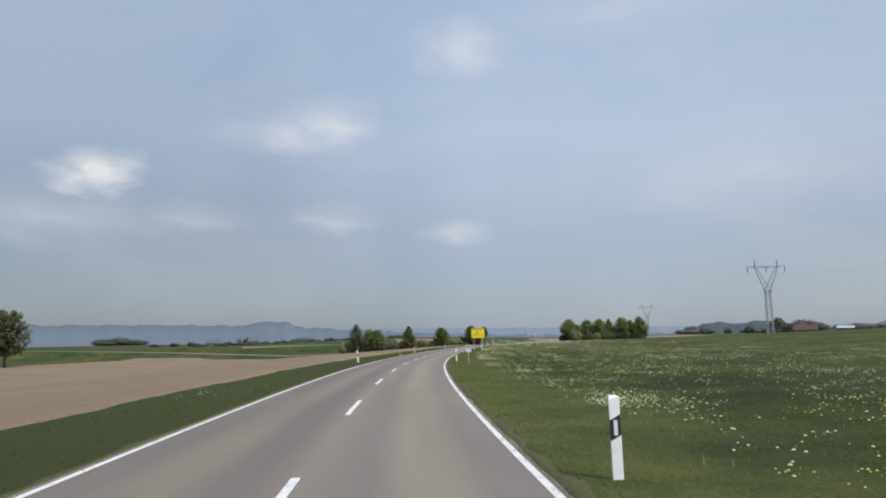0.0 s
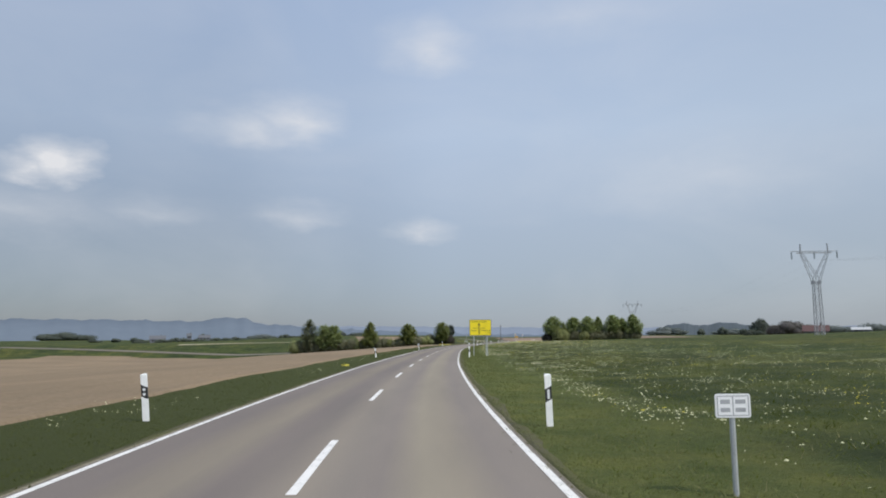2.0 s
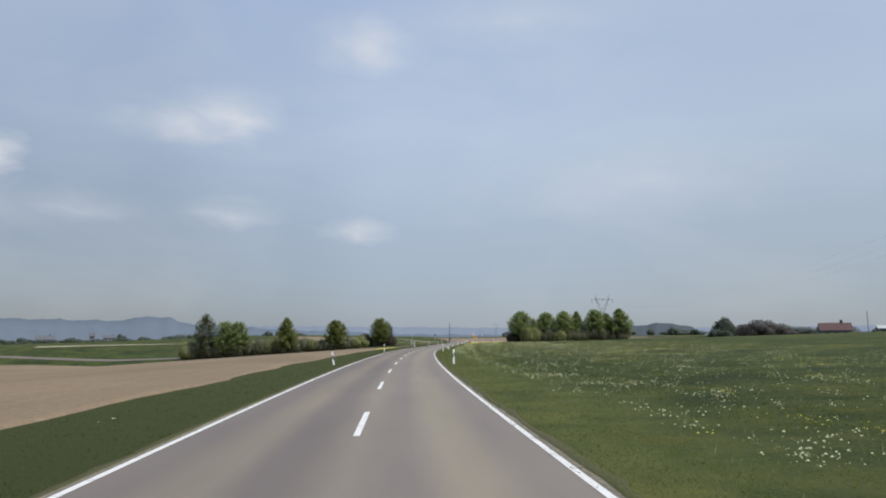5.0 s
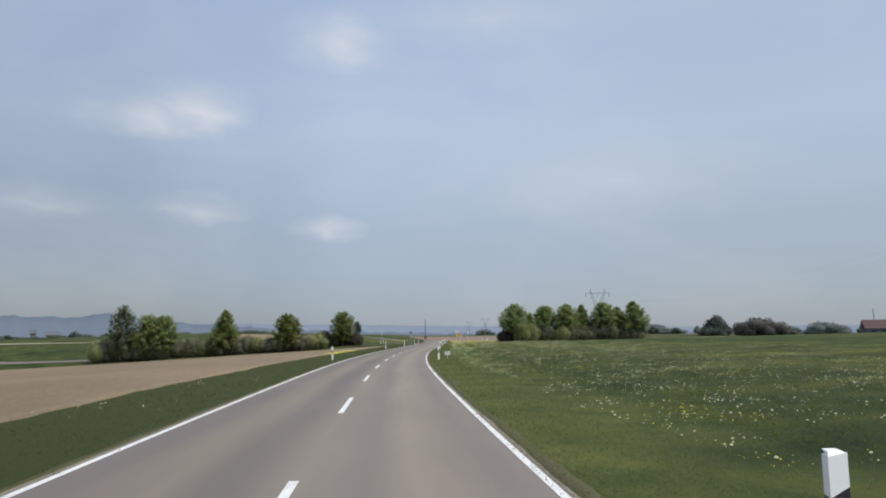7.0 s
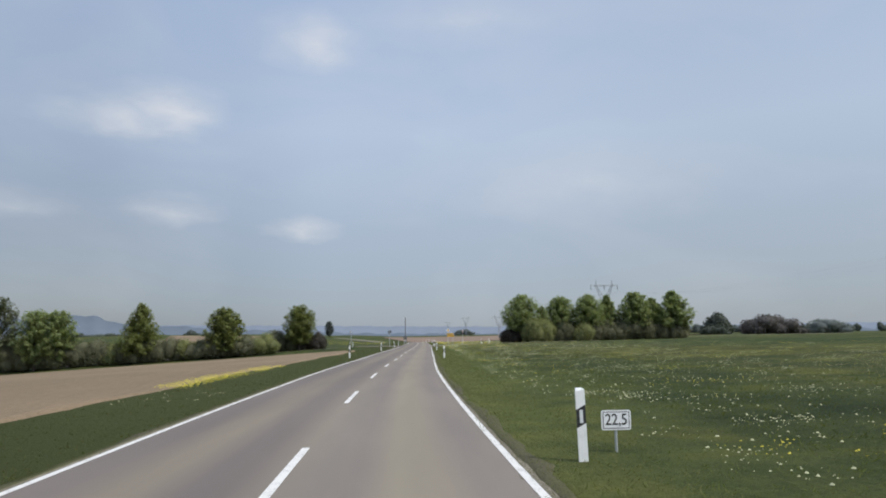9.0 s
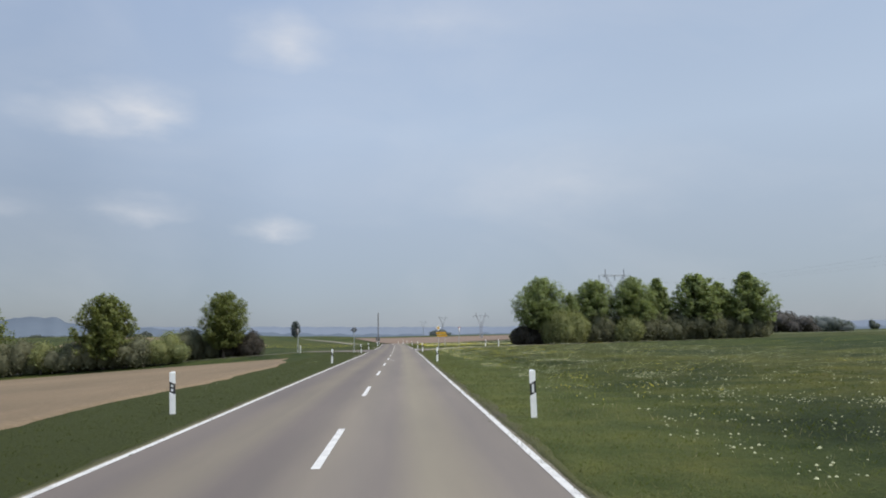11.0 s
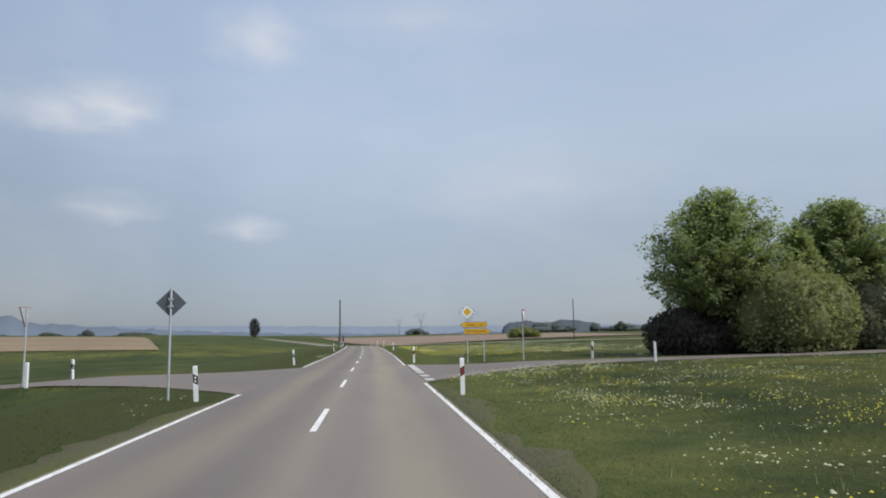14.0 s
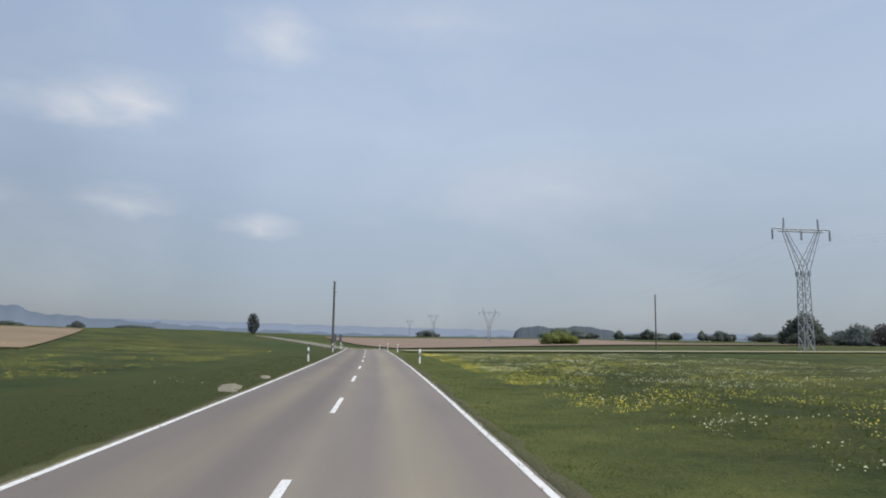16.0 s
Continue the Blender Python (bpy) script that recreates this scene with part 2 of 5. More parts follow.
def meadow_material():
    m, nt, b = material("meadow_grass", 0.9)
    b.inputs["Specular IOR Level"].default_value = 0.15
    fine = noise_node(nt, 9.0, 8, 0.7)
    mid = noise_node(nt, 0.55, 6, 0.62)
    broad = noise_node(nt, 0.035, 4, 0.5, (1.0, 0.35, 1.0))
    c = ramp_node(nt, fine, [(0.28, (0.030, 0.041, 0.012)), (0.5, (0.053, 0.067, 0.019)), (0.72, (0.084, 0.100, 0.030))])
    c2 = ramp_node(nt, mid, [(0.3, (0.55, 0.66, 0.52)), (0.5, (1.0, 1.0, 1.0)), (0.72, (1.5, 1.30, 1.15))])
    c3 = ramp_node(nt, broad, [(0.36, (0.70, 0.82, 0.75)), (0.52, (1.0, 1.0, 1.0)), (0.66, (1.38, 1.20, 1.02))])
    c = mix_node(nt, 1.0, c, c2, "MULTIPLY")
    c = mix_node(nt, 1.0, c, c3, "MULTIPLY")
    spots = noise_node(nt, 0.16, 5, 0.6)
    c = mix_node(nt, 1.0, c, ramp_node(nt, spots, [(0.36, (0.56, 0.62, 0.60)), (0.5, (1.0, 1.0, 1.0)), (0.64, (1.42, 1.30, 1.08))]), "MULTIPLY")
    # the mown verge on one side and the darkened one on the other give way to the meadow; the UV map holds metres
    # across
    N, L = nt.nodes.new, nt.links.new
    uv, sep, add, drift = N("ShaderNodeUVMap"), N("ShaderNodeSeparateXYZ"), N("ShaderNodeMath"), N("ShaderNodeMath")
    L(uv.outputs[0], sep.inputs[0])
    drift.operation, add.operation = "MULTIPLY_ADD", "ADD"
    L(noise_node(nt, 0.22, 6, 0.62), drift.inputs[0])
    drift.inputs[1].default_value, drift.inputs[2].default_value = 9.0, -4.5
    L(sep.outputs[0], add.inputs[0])
    L(drift.outputs[0], add.inputs[1])
    place = N("ShaderNodeMapRange")
    place.inputs["From Min"].default_value, place.inputs["From Max"].default_value = -40.0, 40.0
    L(add.outputs[0], place.inputs["Value"])
    # farther to the right of the road the meadow is lighter and yellower
    c = mix_node(nt, 1.0, c, ramp_node(nt, place.outputs[0], [(0.62, (0.94, 0.95, 0.95)), (0.80, (1.06, 1.02, 0.98))]), "MULTIPLY")
    soft = ramp_node(nt, fine, [(0.28, (0.78, 0.79, 0.76)), (0.5, (1.0, 1.0, 1.0)), (0.74, (1.24, 1.21, 1.22))])
    mown = mix_node(nt, 1.0, mix_node(nt, 1.0, soft, (0.099, 0.116, 0.032), "MULTIPLY"), c2, "MULTIPLY")
    # left verge: the lens's dimming on that side is put into its green
    dimmed = mix_node(nt, 1.0, soft, (0.052, 0.062, 0.017), "MULTIPLY")
    # nearest the road, from the meadow on the left to the one on the right
    is_mown = ramp_node(nt, place.outputs[0], [(0.495, (0.0, 0.0, 0.0)), (0.505, (1.0, 1.0, 1.0)), (0.548, (1.0, 1.0, 1.0)), (0.61, (0.0, 0.0, 0.0))])
    is_dimmed = ramp_node(nt, place.outputs[0], [(0.36, (0.0, 0.0, 0.0)), (0.40, (1.0, 1.0, 1.0)), (0.495, (1.0, 1.0, 1.0)), (0.505, (0.0, 0.0, 0.0))])
    c = mix_node(nt, is_dimmed, mix_node(nt, is_mown, c, mown), dimmed)
    nt.links.new(c, b.inputs["Base Color"])
    nt.links.new(bump_node(nt, fine, 0.9, 0.12), b.inputs["Normal"])
    return m


def soil_material(name, dark, light):
    m, nt, b = material(name, 0.95)
    b.inputs["Specular IOR Level"].default_value = 0.1
    clod = noise_node(nt, 5.5, 8, 0.72)
    rows = noise_node(nt, 0.9, 4, 0.6, (2.2, 0.06, 1.0))
    broad = noise_node(nt, 0.05, 4, 0.55)
    c = ramp_node(nt, clod, [(0.3, dark), (0.7, light)])
    c = mix_node(nt, 1.0, c, ramp_node(nt, rows, [(0.35, (0.95, 0.95, 0.95)), (0.65, (1.04, 1.03, 1.03))]), "MULTIPLY")
    c = mix_node(nt, 1.0, c, ramp_node(nt, broad, [(0.35, (0.88, 0.88, 0.88)), (0.65, (1.1, 1.08, 1.06))]), "MULTIPLY")
    nt.links.new(c, b.inputs["Base Color"])
    nt.links.new(bump_node(nt, clod, 0.8, 0.08), b.inputs["Normal"])
    return m


def asphalt_material():
    """Aged asphalt; the UV map holds metres across and along, so that wheel tracks run with the lanes."""
    m, nt, b = material("asphalt", 0.82)
    N, L = nt.nodes.new, nt.links.new
    b.inputs["Specular IOR Level"].default_value = 0.25
    uv = N("ShaderNodeUVMap")
    sep = N("ShaderNodeSeparateXYZ")
    L(uv.outputs[0], sep.inputs[0])
    grain = noise_node(nt, 55.0, 4, 0.75)
    patch = noise_node(nt, 0.8, 5, 0.6, (1.0, 0.12, 1.0), "UV")
    blotch = noise_node(nt, 0.12, 3, 0.5, (1.0, 0.3, 1.0), "UV")
    # polished wheel tracks and paler, dustier lane middles
    mod = N("ShaderNodeMath")
    mod.operation = "ABSOLUTE"
    L(sep.outputs[0], mod.inputs[0])
    half = N("ShaderNodeMath")
    half.operation = "DIVIDE"
    L(mod.outputs[0], half.inputs[0])
    half.inputs[1].default_value = 3.5
    across = ramp_node(nt, half.outputs[0], [(0.0, (0.230, 0.199, 0.161)), (0.17, (0.202, 0.176, 0.151)), (0.27, (0.200, 0.172, 0.150)), (0.42, (0.254, 0.222, 0.169)),
                                             (0.55, (0.241, 0.209, 0.162)), (0.70, (0.200, 0.173, 0.151)), (0.85, (0.206, 0.179, 0.154)), (1.0, (0.200, 0.177, 0.150))])
    # the oncoming lane is darker
    lane = N("ShaderNodeMapRange")
    lane.inputs["From Min"].default_value, lane.inputs["From Max"].default_value = -1.0, 1.0
    L(sep.outputs[0], lane.inputs["Value"])
    across = mix_node(nt, 1.0, across, ramp_node(nt, lane.outputs[0], [(0.25, (0.83, 0.82, 0.84)), (0.55, (1.0, 1.0, 1.0))]), "MULTIPLY")
    c = mix_node(nt, 1.0, across, ramp_node(nt, grain, [(0.3, (0.86, 0.86, 0.86)), (0.7, (1.12, 1.12, 1.12))]), "MULTIPLY")
    c = mix_node(nt, 1.0, c, ramp_node(nt, patch, [(0.3, (0.90, 0.90, 0.91)), (0.7, (1.08, 1.07, 1.05))]), "MULTIPLY")
    c = mix_node(nt, 1.0, c, ramp_node(nt, blotch, [(0.3, (0.94, 0.94, 0.95)), (0.7, (1.05, 1.05, 1.04))]), "MULTIPLY")
    L(c, b.inputs["Base Color"])
    L(bump_node(nt, grain, 0.35, 0.01), b.inputs["Normal"])
    return m


def leaf_material(name, dark, light, passing=0.35):
    m, nt, b = material(name, 0.7)
    N, L = nt.nodes.new, nt.links.new
    b.inputs["Specular IOR Level"].default_value = 0.15
    geo = N("ShaderNodeNewGeometry")
    tone = noise_node(nt, 0.7, 3, 0.5)
    mixf = N("ShaderNodeMath")
    mixf.operation = "ADD"
    L(geo.outputs["Random Per Island"], mixf.inputs[0])
    L(tone, mixf.inputs[1])
    c = ramp_node(nt, mixf.outputs[0], [(0.35, dark), (1.25, light)])
    L(c, b.inputs["Base Color"])
    tr = N("ShaderNodeBsdfTranslucent")
    L(mix_node(nt, 1.0, c, (1.08, 1.12, 0.75), "MULTIPLY"), tr.inputs[0])
    mx = N("ShaderNodeMixShader")
    mx.inputs[0].default_value = passing
    L(b.outputs[0], mx.inputs[1])
    L(tr.outputs[0], mx.inputs[2])
    L(mx.outputs[0], nt.nodes["Material Output"].inputs[0])
    return m


def wooded_material(name, dark, light, scale):
    m, nt, b = material(name, 0.95)
    b.inputs["Specular IOR Level"].default_value = 0.05
    n = noise_node(nt, scale, 7, 0.65)
    nt.links.new(ramp_node(nt, n, [(0.3, dark), (0.7, light)]), b.inputs["Base Color"])
    return m


def verge_material():
    """Thin dusty grass over grit beside the asphalt."""
    m, nt, b = material("dusty_verge", 0.95)
    b.inputs["Specular IOR Level"].default_value = 0.1
    fine = noise_node(nt, 14.0, 7, 0.7)
    mid = noise_node(nt, 0.8, 6, 0.6, (1.0, 0.3, 1.0))
    dust = ramp_node(nt, fine, [(0.3, (0.080, 0.070, 0.052)), (0.7, (0.136, 0.120, 0.088))])
    grass = ramp_node(nt, fine, [(0.3, (0.060, 0.066, 0.025)), (0.7, (0.112, 0.117, 0.046))])
    c = mix_node(nt, ramp_node(nt, mid, [(0.38, (0.0, 0.0, 0.0)), (0.66, (0.75, 0.75, 0.75))]), grass, dust)
    nt.links.new(c, b.inputs["Base Color"])
    nt.links.new(bump_node(nt, fine, 0.7, 0.06), b.inputs["Normal"])
    return m


MEADOW = meadow_material()
SOIL = soil_material("dry_soil", (0.178, 0.136, 0.089), (0.276, 0.213, 0.143))
SOIL_FAR = soil_material("far_soil", (0.20, 0.150, 0.115), (0.27, 0.205, 0.155))
ASPHALT = asphalt_material()
PAINT = plain("road_paint", (0.60, 0.59, 0.56), 0.75, 0, 0.28, 3.0, 0.2)
WORN_PAINT = plain("worn_road_paint", (0.41, 0.39, 0.37), 0.8, 0, 0.35, 4.0, 0.2)
PLASTIC = plain("white_plastic", (0.80, 0.81, 0.80), 0.45, 0, 0.08, 4.0)
BLACK = plain("black_plastic", (0.020, 0.020, 0.022), 0.5, 0, 0.2, 4.0)
REFLECT = plain("white_reflector", (0.72, 0.74, 0.75), 0.25, 0, 0.06, 20.0)
RED = plain("red_reflector", (0.24, 0.030, 0.022), 0.35, 0, 0.15, 20.0)
YELLOW = plain("sign_yellow", (0.74, 0.60, 0.012), 0.45, 0, 0.06, 1.5)
ORANGE = plain("sign_amber", (0.68, 0.385, 0.012), 0.45, 0, 0.06, 1.5)
SIGN_WHITE = plain("sign_white", (0.80, 0.81, 0.82), 0.4, 0, 0.06, 2.0)
FADED = plain("faded_print", (0.34, 0.35, 0.37), 0.6, 0, 0.15, 5.0)
INK = plain("sign_ink", (0.022, 0.020, 0.016), 0.55, 0, 0.15, 5.0)
ALU = plain("sign_back_metal", (0.10, 0.11, 0.125), 0.55, 0.3, 0.15, 3.0)
GALV = plain("galvanised_steel", (0.48, 0.50, 0.51), 0.5, 0.45, 0.12, 3.0)
LATTICE = plain("weathered_steel", (0.29, 0.305, 0.325), 0.6, 0.25, 0.12, 1.0)
GLASS_INSULATOR = plain("insulator_glass", (0.34, 0.38, 0.42), 0.3, 0, 0.1, 3.0)
WOOD = plain("dark_pole_wood", (0.085, 0.075, 0.066), 0.85, 0, 0.25, 3.0, 0.4)
BARK = plain("bark", (0.075, 0.060, 0.046), 0.9, 0, 0.35, 5.0, 0.6)
LEAF = leaf_material("spring_leaves", (0.178, 0.216, 0.100), (0.298, 0.348, 0.160), 0.5)
LEAF_FRESH = leaf_material("fresh_leaves", (0.140, 0.162, 0.058), (0.232, 0.260, 0.096), 0.5)
LEAF_HEDGE = leaf_material("hedge_leaves", (0.122, 0.126, 0.080), (0.186, 0.190, 0.117), 0.4)
LEAF_BROWN = leaf_material("brown_hedge_leaves", (0.058, 0.052, 0.044), (0.092, 0.083, 0.067), 0.3)
LEAF_OLIVE = leaf_material("olive_leaves", (0.142, 0.166, 0.077), (0.291, 0.308, 0.138), 0.45)
LEAF_GREY = leaf_material("sparse_leaves", (0.095, 0.110, 0.066), (0.175, 0.195, 0.115), 0.45)
# distance haze is put into this leaf colour, paler and bluer than near foliage
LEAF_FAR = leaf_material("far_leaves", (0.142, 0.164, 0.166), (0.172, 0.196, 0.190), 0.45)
LEAF_DARK = leaf_material("dark_far_leaves", (0.070, 0.084, 0.074), (0.112, 0.130, 0.108), 0.4)
# reddish leaves, greyed in the colour itself to stand for haze
LEAF_RED = leaf_material("hazed_reddish_leaves", (0.091, 0.086, 0.084), (0.134, 0.124, 0.117), 0.3)
VERGE_BLADE = leaf_material("verge_blades", (0.098, 0.104, 0.044), (0.166, 0.170, 0.074), 0.4)
BLADE = leaf_material("grass_blades", (0.053, 0.066, 0.018), (0.098, 0.116, 0.033), 0.5)
MOWN = leaf_material("mown_verge_blades", (0.088, 0.107, 0.031), (0.140, 0.163, 0.051), 0.5)
# left verge blades, darkened to carry the lens's falloff on that side
DIM_BLADE = leaf_material("dimmed_verge_blades", (0.052, 0.064, 0.018), (0.091, 0.106, 0.030), 0.42)
STALK = leaf_material("dry_stalks", (0.16, 0.15, 0.07), (0.32, 0.29, 0.16), 0.2)
PETAL = plain("white_seed_heads", (0.50, 0.50, 0.30), 0.8, 0, 0.1, 8.0)
PETAL_Y = plain("yellow_petals", (0.58, 0.50, 0.045), 0.7, 0, 0.15, 8.0)
GRAVEL = soil_material("edge_grit", (0.16, 0.145, 0.10), (0.33, 0.30, 0.235))
TILE_RED = plain("red_roof_tiles", (0.085, 0.046, 0.043), 0.85, 0, 0.25, 1.5)
TILE_PALE = plain("pale_sheet_roof", (0.42, 0.43, 0.43), 0.7, 0, 0.1, 1.0)
TILE_GREY = plain("grey_roof_tiles", (0.10, 0.105, 0.115), 0.85, 0, 0.2, 1.5)
PLASTER = plain("wall_plaster", (0.13, 0.14, 0.16), 0.9, 0, 0.1, 0.6)
VERGE_SOIL = verge_material()
TRACK = soil_material("pale_farm_track", (0.27, 0.255, 0.17), (0.38, 0.355, 0.245))


# ---- mesh helpers ----
def mesh_from(name, verts, faces, mat, smooth=False):
    me = bpy.data.meshes.new(name)
    me.from_pydata([tuple(v) for v in verts], [], faces)
    me.materials.append(mat)
    if smooth:
        me.polygons.foreach_set("use_smooth", [True] * len(me.polygons))
    me.update()
    return me


def soup(name, verts, corners, mat):
    """A mesh of loose triangles or quads from numpy: verts (n * corners, 3)."""
    me = bpy.data.meshes.new(name)
    count = len(verts) // corners
    me.vertices.add(len(verts))
    me.vertices.foreach_set("co", np.asarray(verts, np.float32).ravel())
    me.loops.add(len(verts))
    me.loops.foreach_set("vertex_index", np.arange(len(verts), dtype=np.int32))
    me.polygons.add(count)
    me.polygons.foreach_set("loop_start", np.arange(0, len(verts), corners, dtype=np.int32))
    me.polygons.foreach_set("loop_total", np.full(count, corners, np.int32))
    me.materials.append(mat)
    me.update(calc_edges=True)
    return me


def part(name, me, parent, label=""):
    ob = new(name, me)
    ob.parent = parent
    return tagged(ob, label)


def thing(name, at, label, category, group="", kind="", turn=0.0):
    ob = new(name)
    ob.empty_display_size = 0.3
    ob.matrix_world = pose(*at, 0, 0, turn)
    return tagged(ob, label, category, group, kind)


class Build:
    """Collects boxes, tubes and prisms into one mesh."""

    def __init__(self):
        self.v, self.f = [], []

    def add(self, verts, faces):
        k = len(self.v)
        self.v += [tuple(p) for p in verts]
        self.f += [tuple(i + k for i in f) for f in faces]
        return self

    def box(self, lo, hi):
        (a, b, c), (d, e, f) = lo, hi
        return self.add([(a, b, c), (d, b, c), (d, e, c), (a, e, c), (a, b, f), (d, b, f), (d, e, f), (a, e, f)],
                        [(0, 3, 2, 1), (4, 5, 6, 7), (0, 1, 5, 4), (1, 2, 6, 5), (2, 3, 7, 6), (3, 0, 4, 7)])

    def tube(self, p, q, r, s=None, sides=8):
        p, q, s = Vector(p), Vector(q), r if s is None else s
        d = (q - p).normalized()
        a = d.orthogonal().normalized()
        b = d.cross(a)
        ring = [(math.cos(t), math.sin(t)) for t in (2 * math.pi * i / sides for i in range(sides))]
        verts = [p + (a * x + b * y) * r for x, y in ring] + [q + (a * x + b * y) * s for x, y in ring]
        faces = [(i, (i + 1) % sides, (i + 1) % sides + sides, i + sides) for i in range(sides)]
        faces += [tuple(reversed(range(sides))), tuple(range(sides, 2 * sides))]
        return self.add(verts, faces)

    def prism(self, outline, y0, y1):
        """An outline of (x, z), drawn out from y0 to y1."""
        n = len(outline)
        verts = [(x, y0, z) for x, z in outline] + [(x, y1, z) for x, z in outline]
        faces = [tuple(range(n)), tuple(reversed(range(n, 2 * n)))]
        faces += [((i + 1) % n, i, i + n, (i + 1) % n + n) for i in range(n)]
        return self.add(verts, faces)

    def mesh(self, name, mat, smooth=False):
        return mesh_from(name, self.v, self.f, mat, smooth)


def rounded(w, h, r, n=4, cx=0.0, cz=0.0):
    out = []
    for sx, sz, t0 in ((1, 1, 0), (-1, 1, 90), (-1, -1, 180), (1, -1, 270)):
        for i in range(n + 1):
            t = radians(t0 + 90 * i / n)
            out.append((cx + sx * (w / 2 - r) + r * math.cos(t), cz + sz * (h / 2 - r) + r * math.sin(t)))
    return list(reversed(out))


def lettering(name, body, size, mat, parent, at, squeeze=1.0, label=""):
    """Raised letters on a plate that faces -y."""
    curve = bpy.data.curves.new(name, "FONT")
    curve.body, curve.size, curve.extrude, curve.align_x, curve.align_y = body, size, 0.001, "CENTER", "CENTER"
    curve.offset = 0.006 * size
    temp = bpy.data.objects.new(name, curve)
    scene.collection.objects.link(temp)
    me = bpy.data.meshes.new_from_object(temp.evaluated_get(bpy.context.evaluated_depsgraph_get()))
    bpy.data.objects.remove(temp)
    me.transform(Matrix.Diagonal((squeeze, 1, 1, 1)))
    me.transform(pose(*at, 90, 0, 0))
    me.materials.clear()
    me.materials.append(mat)
    return part(name, me, parent, label)


# ---- ground ----
def sheet(name, rows, cols, place, mat, lift=0.0):
    """A grid over rows x cols; place gives (x, y, z)."""
    verts = [place(r, c) for r in rows for c in cols]
    n = len(cols)
    faces = [(i * n + j, i * n + j + 1, (i + 1) * n + j + 1, (i + 1) * n + j) for i in range(len(rows) - 1) for j in range(n - 1)]
    return mesh_from(name, [(x, y, z + lift) for x, y, z in verts], faces, mat, True)


HALF = 3.17     # half the paved width
LINE = 3.05     # edge lines, from the centre
ground_rows = [-90 + 5 * i for i in range(80)] + [310 + 2.5 * i for i in range(20)] + [360 + 5 * i for i in range(36)]
while ground_rows[-1] < 4700:
    ground_rows.append(ground_rows[-1] + 5 + 0.06 * (ground_rows[-1] - 535))
side = [3.08, 3.24, 3.6, 4.5, 6, 7, 8, 10, 13, 17, 22, 28, 36, 46, 60, 78, 98, 117, 130, 168, 220, 300, 420, 600, 900, 1400, 2200, 3400]
ground_cols = [-u for u in reversed(side)] + [0.0] + side


def on_land(y, u):
    x = centre(y) + u
    z = land_z(x, y)
    if abs(u) < 3.15:
        z = road_z(y) - 0.14
    elif abs(u) < 3.3:
        z -= 0.012
    return x, y, z


ground_mesh = sheet("ground", ground_rows, ground_cols, on_land, MEADOW)
across_uv = ground_mesh.uv_layers.new(name="UVMap")
at = [(u, y) for y in ground_rows for u in ground_cols]
for loop in ground_mesh.loops:
    across_uv.data[loop.index].uv = at[loop.vertex_index]
ground = tagged(new("ground", ground_mesh), "gently rolling green spring meadow beside a country road", "ground", kind="structure")


def strip(name, y0, y1, u0, u1, lift, mat, every=2.0, uv=False, steps=1):
    count = max(1, round((y1 - y0) / every))
    rows = [y0 + (y1 - y0) * i / count for i in range(count + 1)]
    cols = [u0 + (u1 - u0) * i / steps for i in range(steps + 1)]

    def place(y, u):
        t = math.atan((centre(y + 0.5) - centre(y - 0.5)))
        return centre(y) + u * math.cos(t), y - u * math.sin(t), road_z(y) + lift
    me = sheet(name, rows, cols, place, mat)
    if uv:
        layer = me.uv_layers.new(name="UVMap")
        at = [(u, y) for y in rows for u in cols]
        for loop in me.loops:
            layer.data[loop.index].uv = at[loop.vertex_index]
    return me


road = tagged(new("road", strip("road", -90, 1300, -HALF, HALF, 0.0, ASPHALT, 3.0, True, 8)), "aged grey-brown asphalt country road with worn lanes", "road", kind="structure")
CROSS_L, CROSS_R = (331.9, 352.2), (335.4, 352.3)
for y0, y1, s in ((-60, CROSS_L[0], -1), (CROSS_L[1], 1200, -1), (-60, CROSS_R[0], 1), (CROSS_R[1], 1200, 1)):
    part("edge_line", strip("edge_line", y0, y1, s * LINE - 0.056, s * LINE + 0.056, 0.005, PAINT, 3.0), road, "white painted edge line")

# metres along the centre line, for the broken line
lengths, at_y = [0.0], [0.0]
while at_y[-1] < 720:
    y = at_y[-1] + 1.0
    lengths.append(lengths[-1] + math.hypot(1.0, centre(y) - centre(y - 1.0)))
    at_y.append(y)
for k in range(-4, 58):
    s0 = 12 * k + 0.42
    y0, y1 = (float(np.interp(s, lengths, at_y)) if s > 0 else s for s in (s0, s0 + 4.25))
    part("lane_dash", strip("lane_dash", y0, y1, -0.062, 0.062, 0.005, PAINT, 2.2), road)
for y0, y1, u0, u1 in ((344.2, 352.3, 3.20, 3.58), (342.3, 343.8, 3.19, 3.55), (339.4, 340.8, 3.18, 3.55), (336.6, 338.0, 3.18, 3.54)):
    part("give_way_block", strip("give_way_block", y0, y1, u0, u1, 0.030, WORN_PAINT, 1.0), road, "worn white block marking across the side road")

for y, u, w, d in ((300.4, 0.14, 0.045, 0.55), (298.2, 0.31, 0.05, 0.50), (296.2, 0.52, 0.04, 0.65)):
    part("paint_trace", strip("paint_trace", y - d, y + d, u - w, u + w, 0.004, WORN_PAINT, 0.5), road, "faint worn trace of white paint")

# side road, square to the main road
CROSS = Vector((33.0, 345.0))
ALONG, ACROSS = Vector((0.984, -0.177)), Vector((0.177, 0.984))


def by_side(a, c):
    """A place a metres along the side road (to the right) and c metres to its far side."""
    p = CROSS + ALONG * a + ACROSS * c
    return p.x, p.y


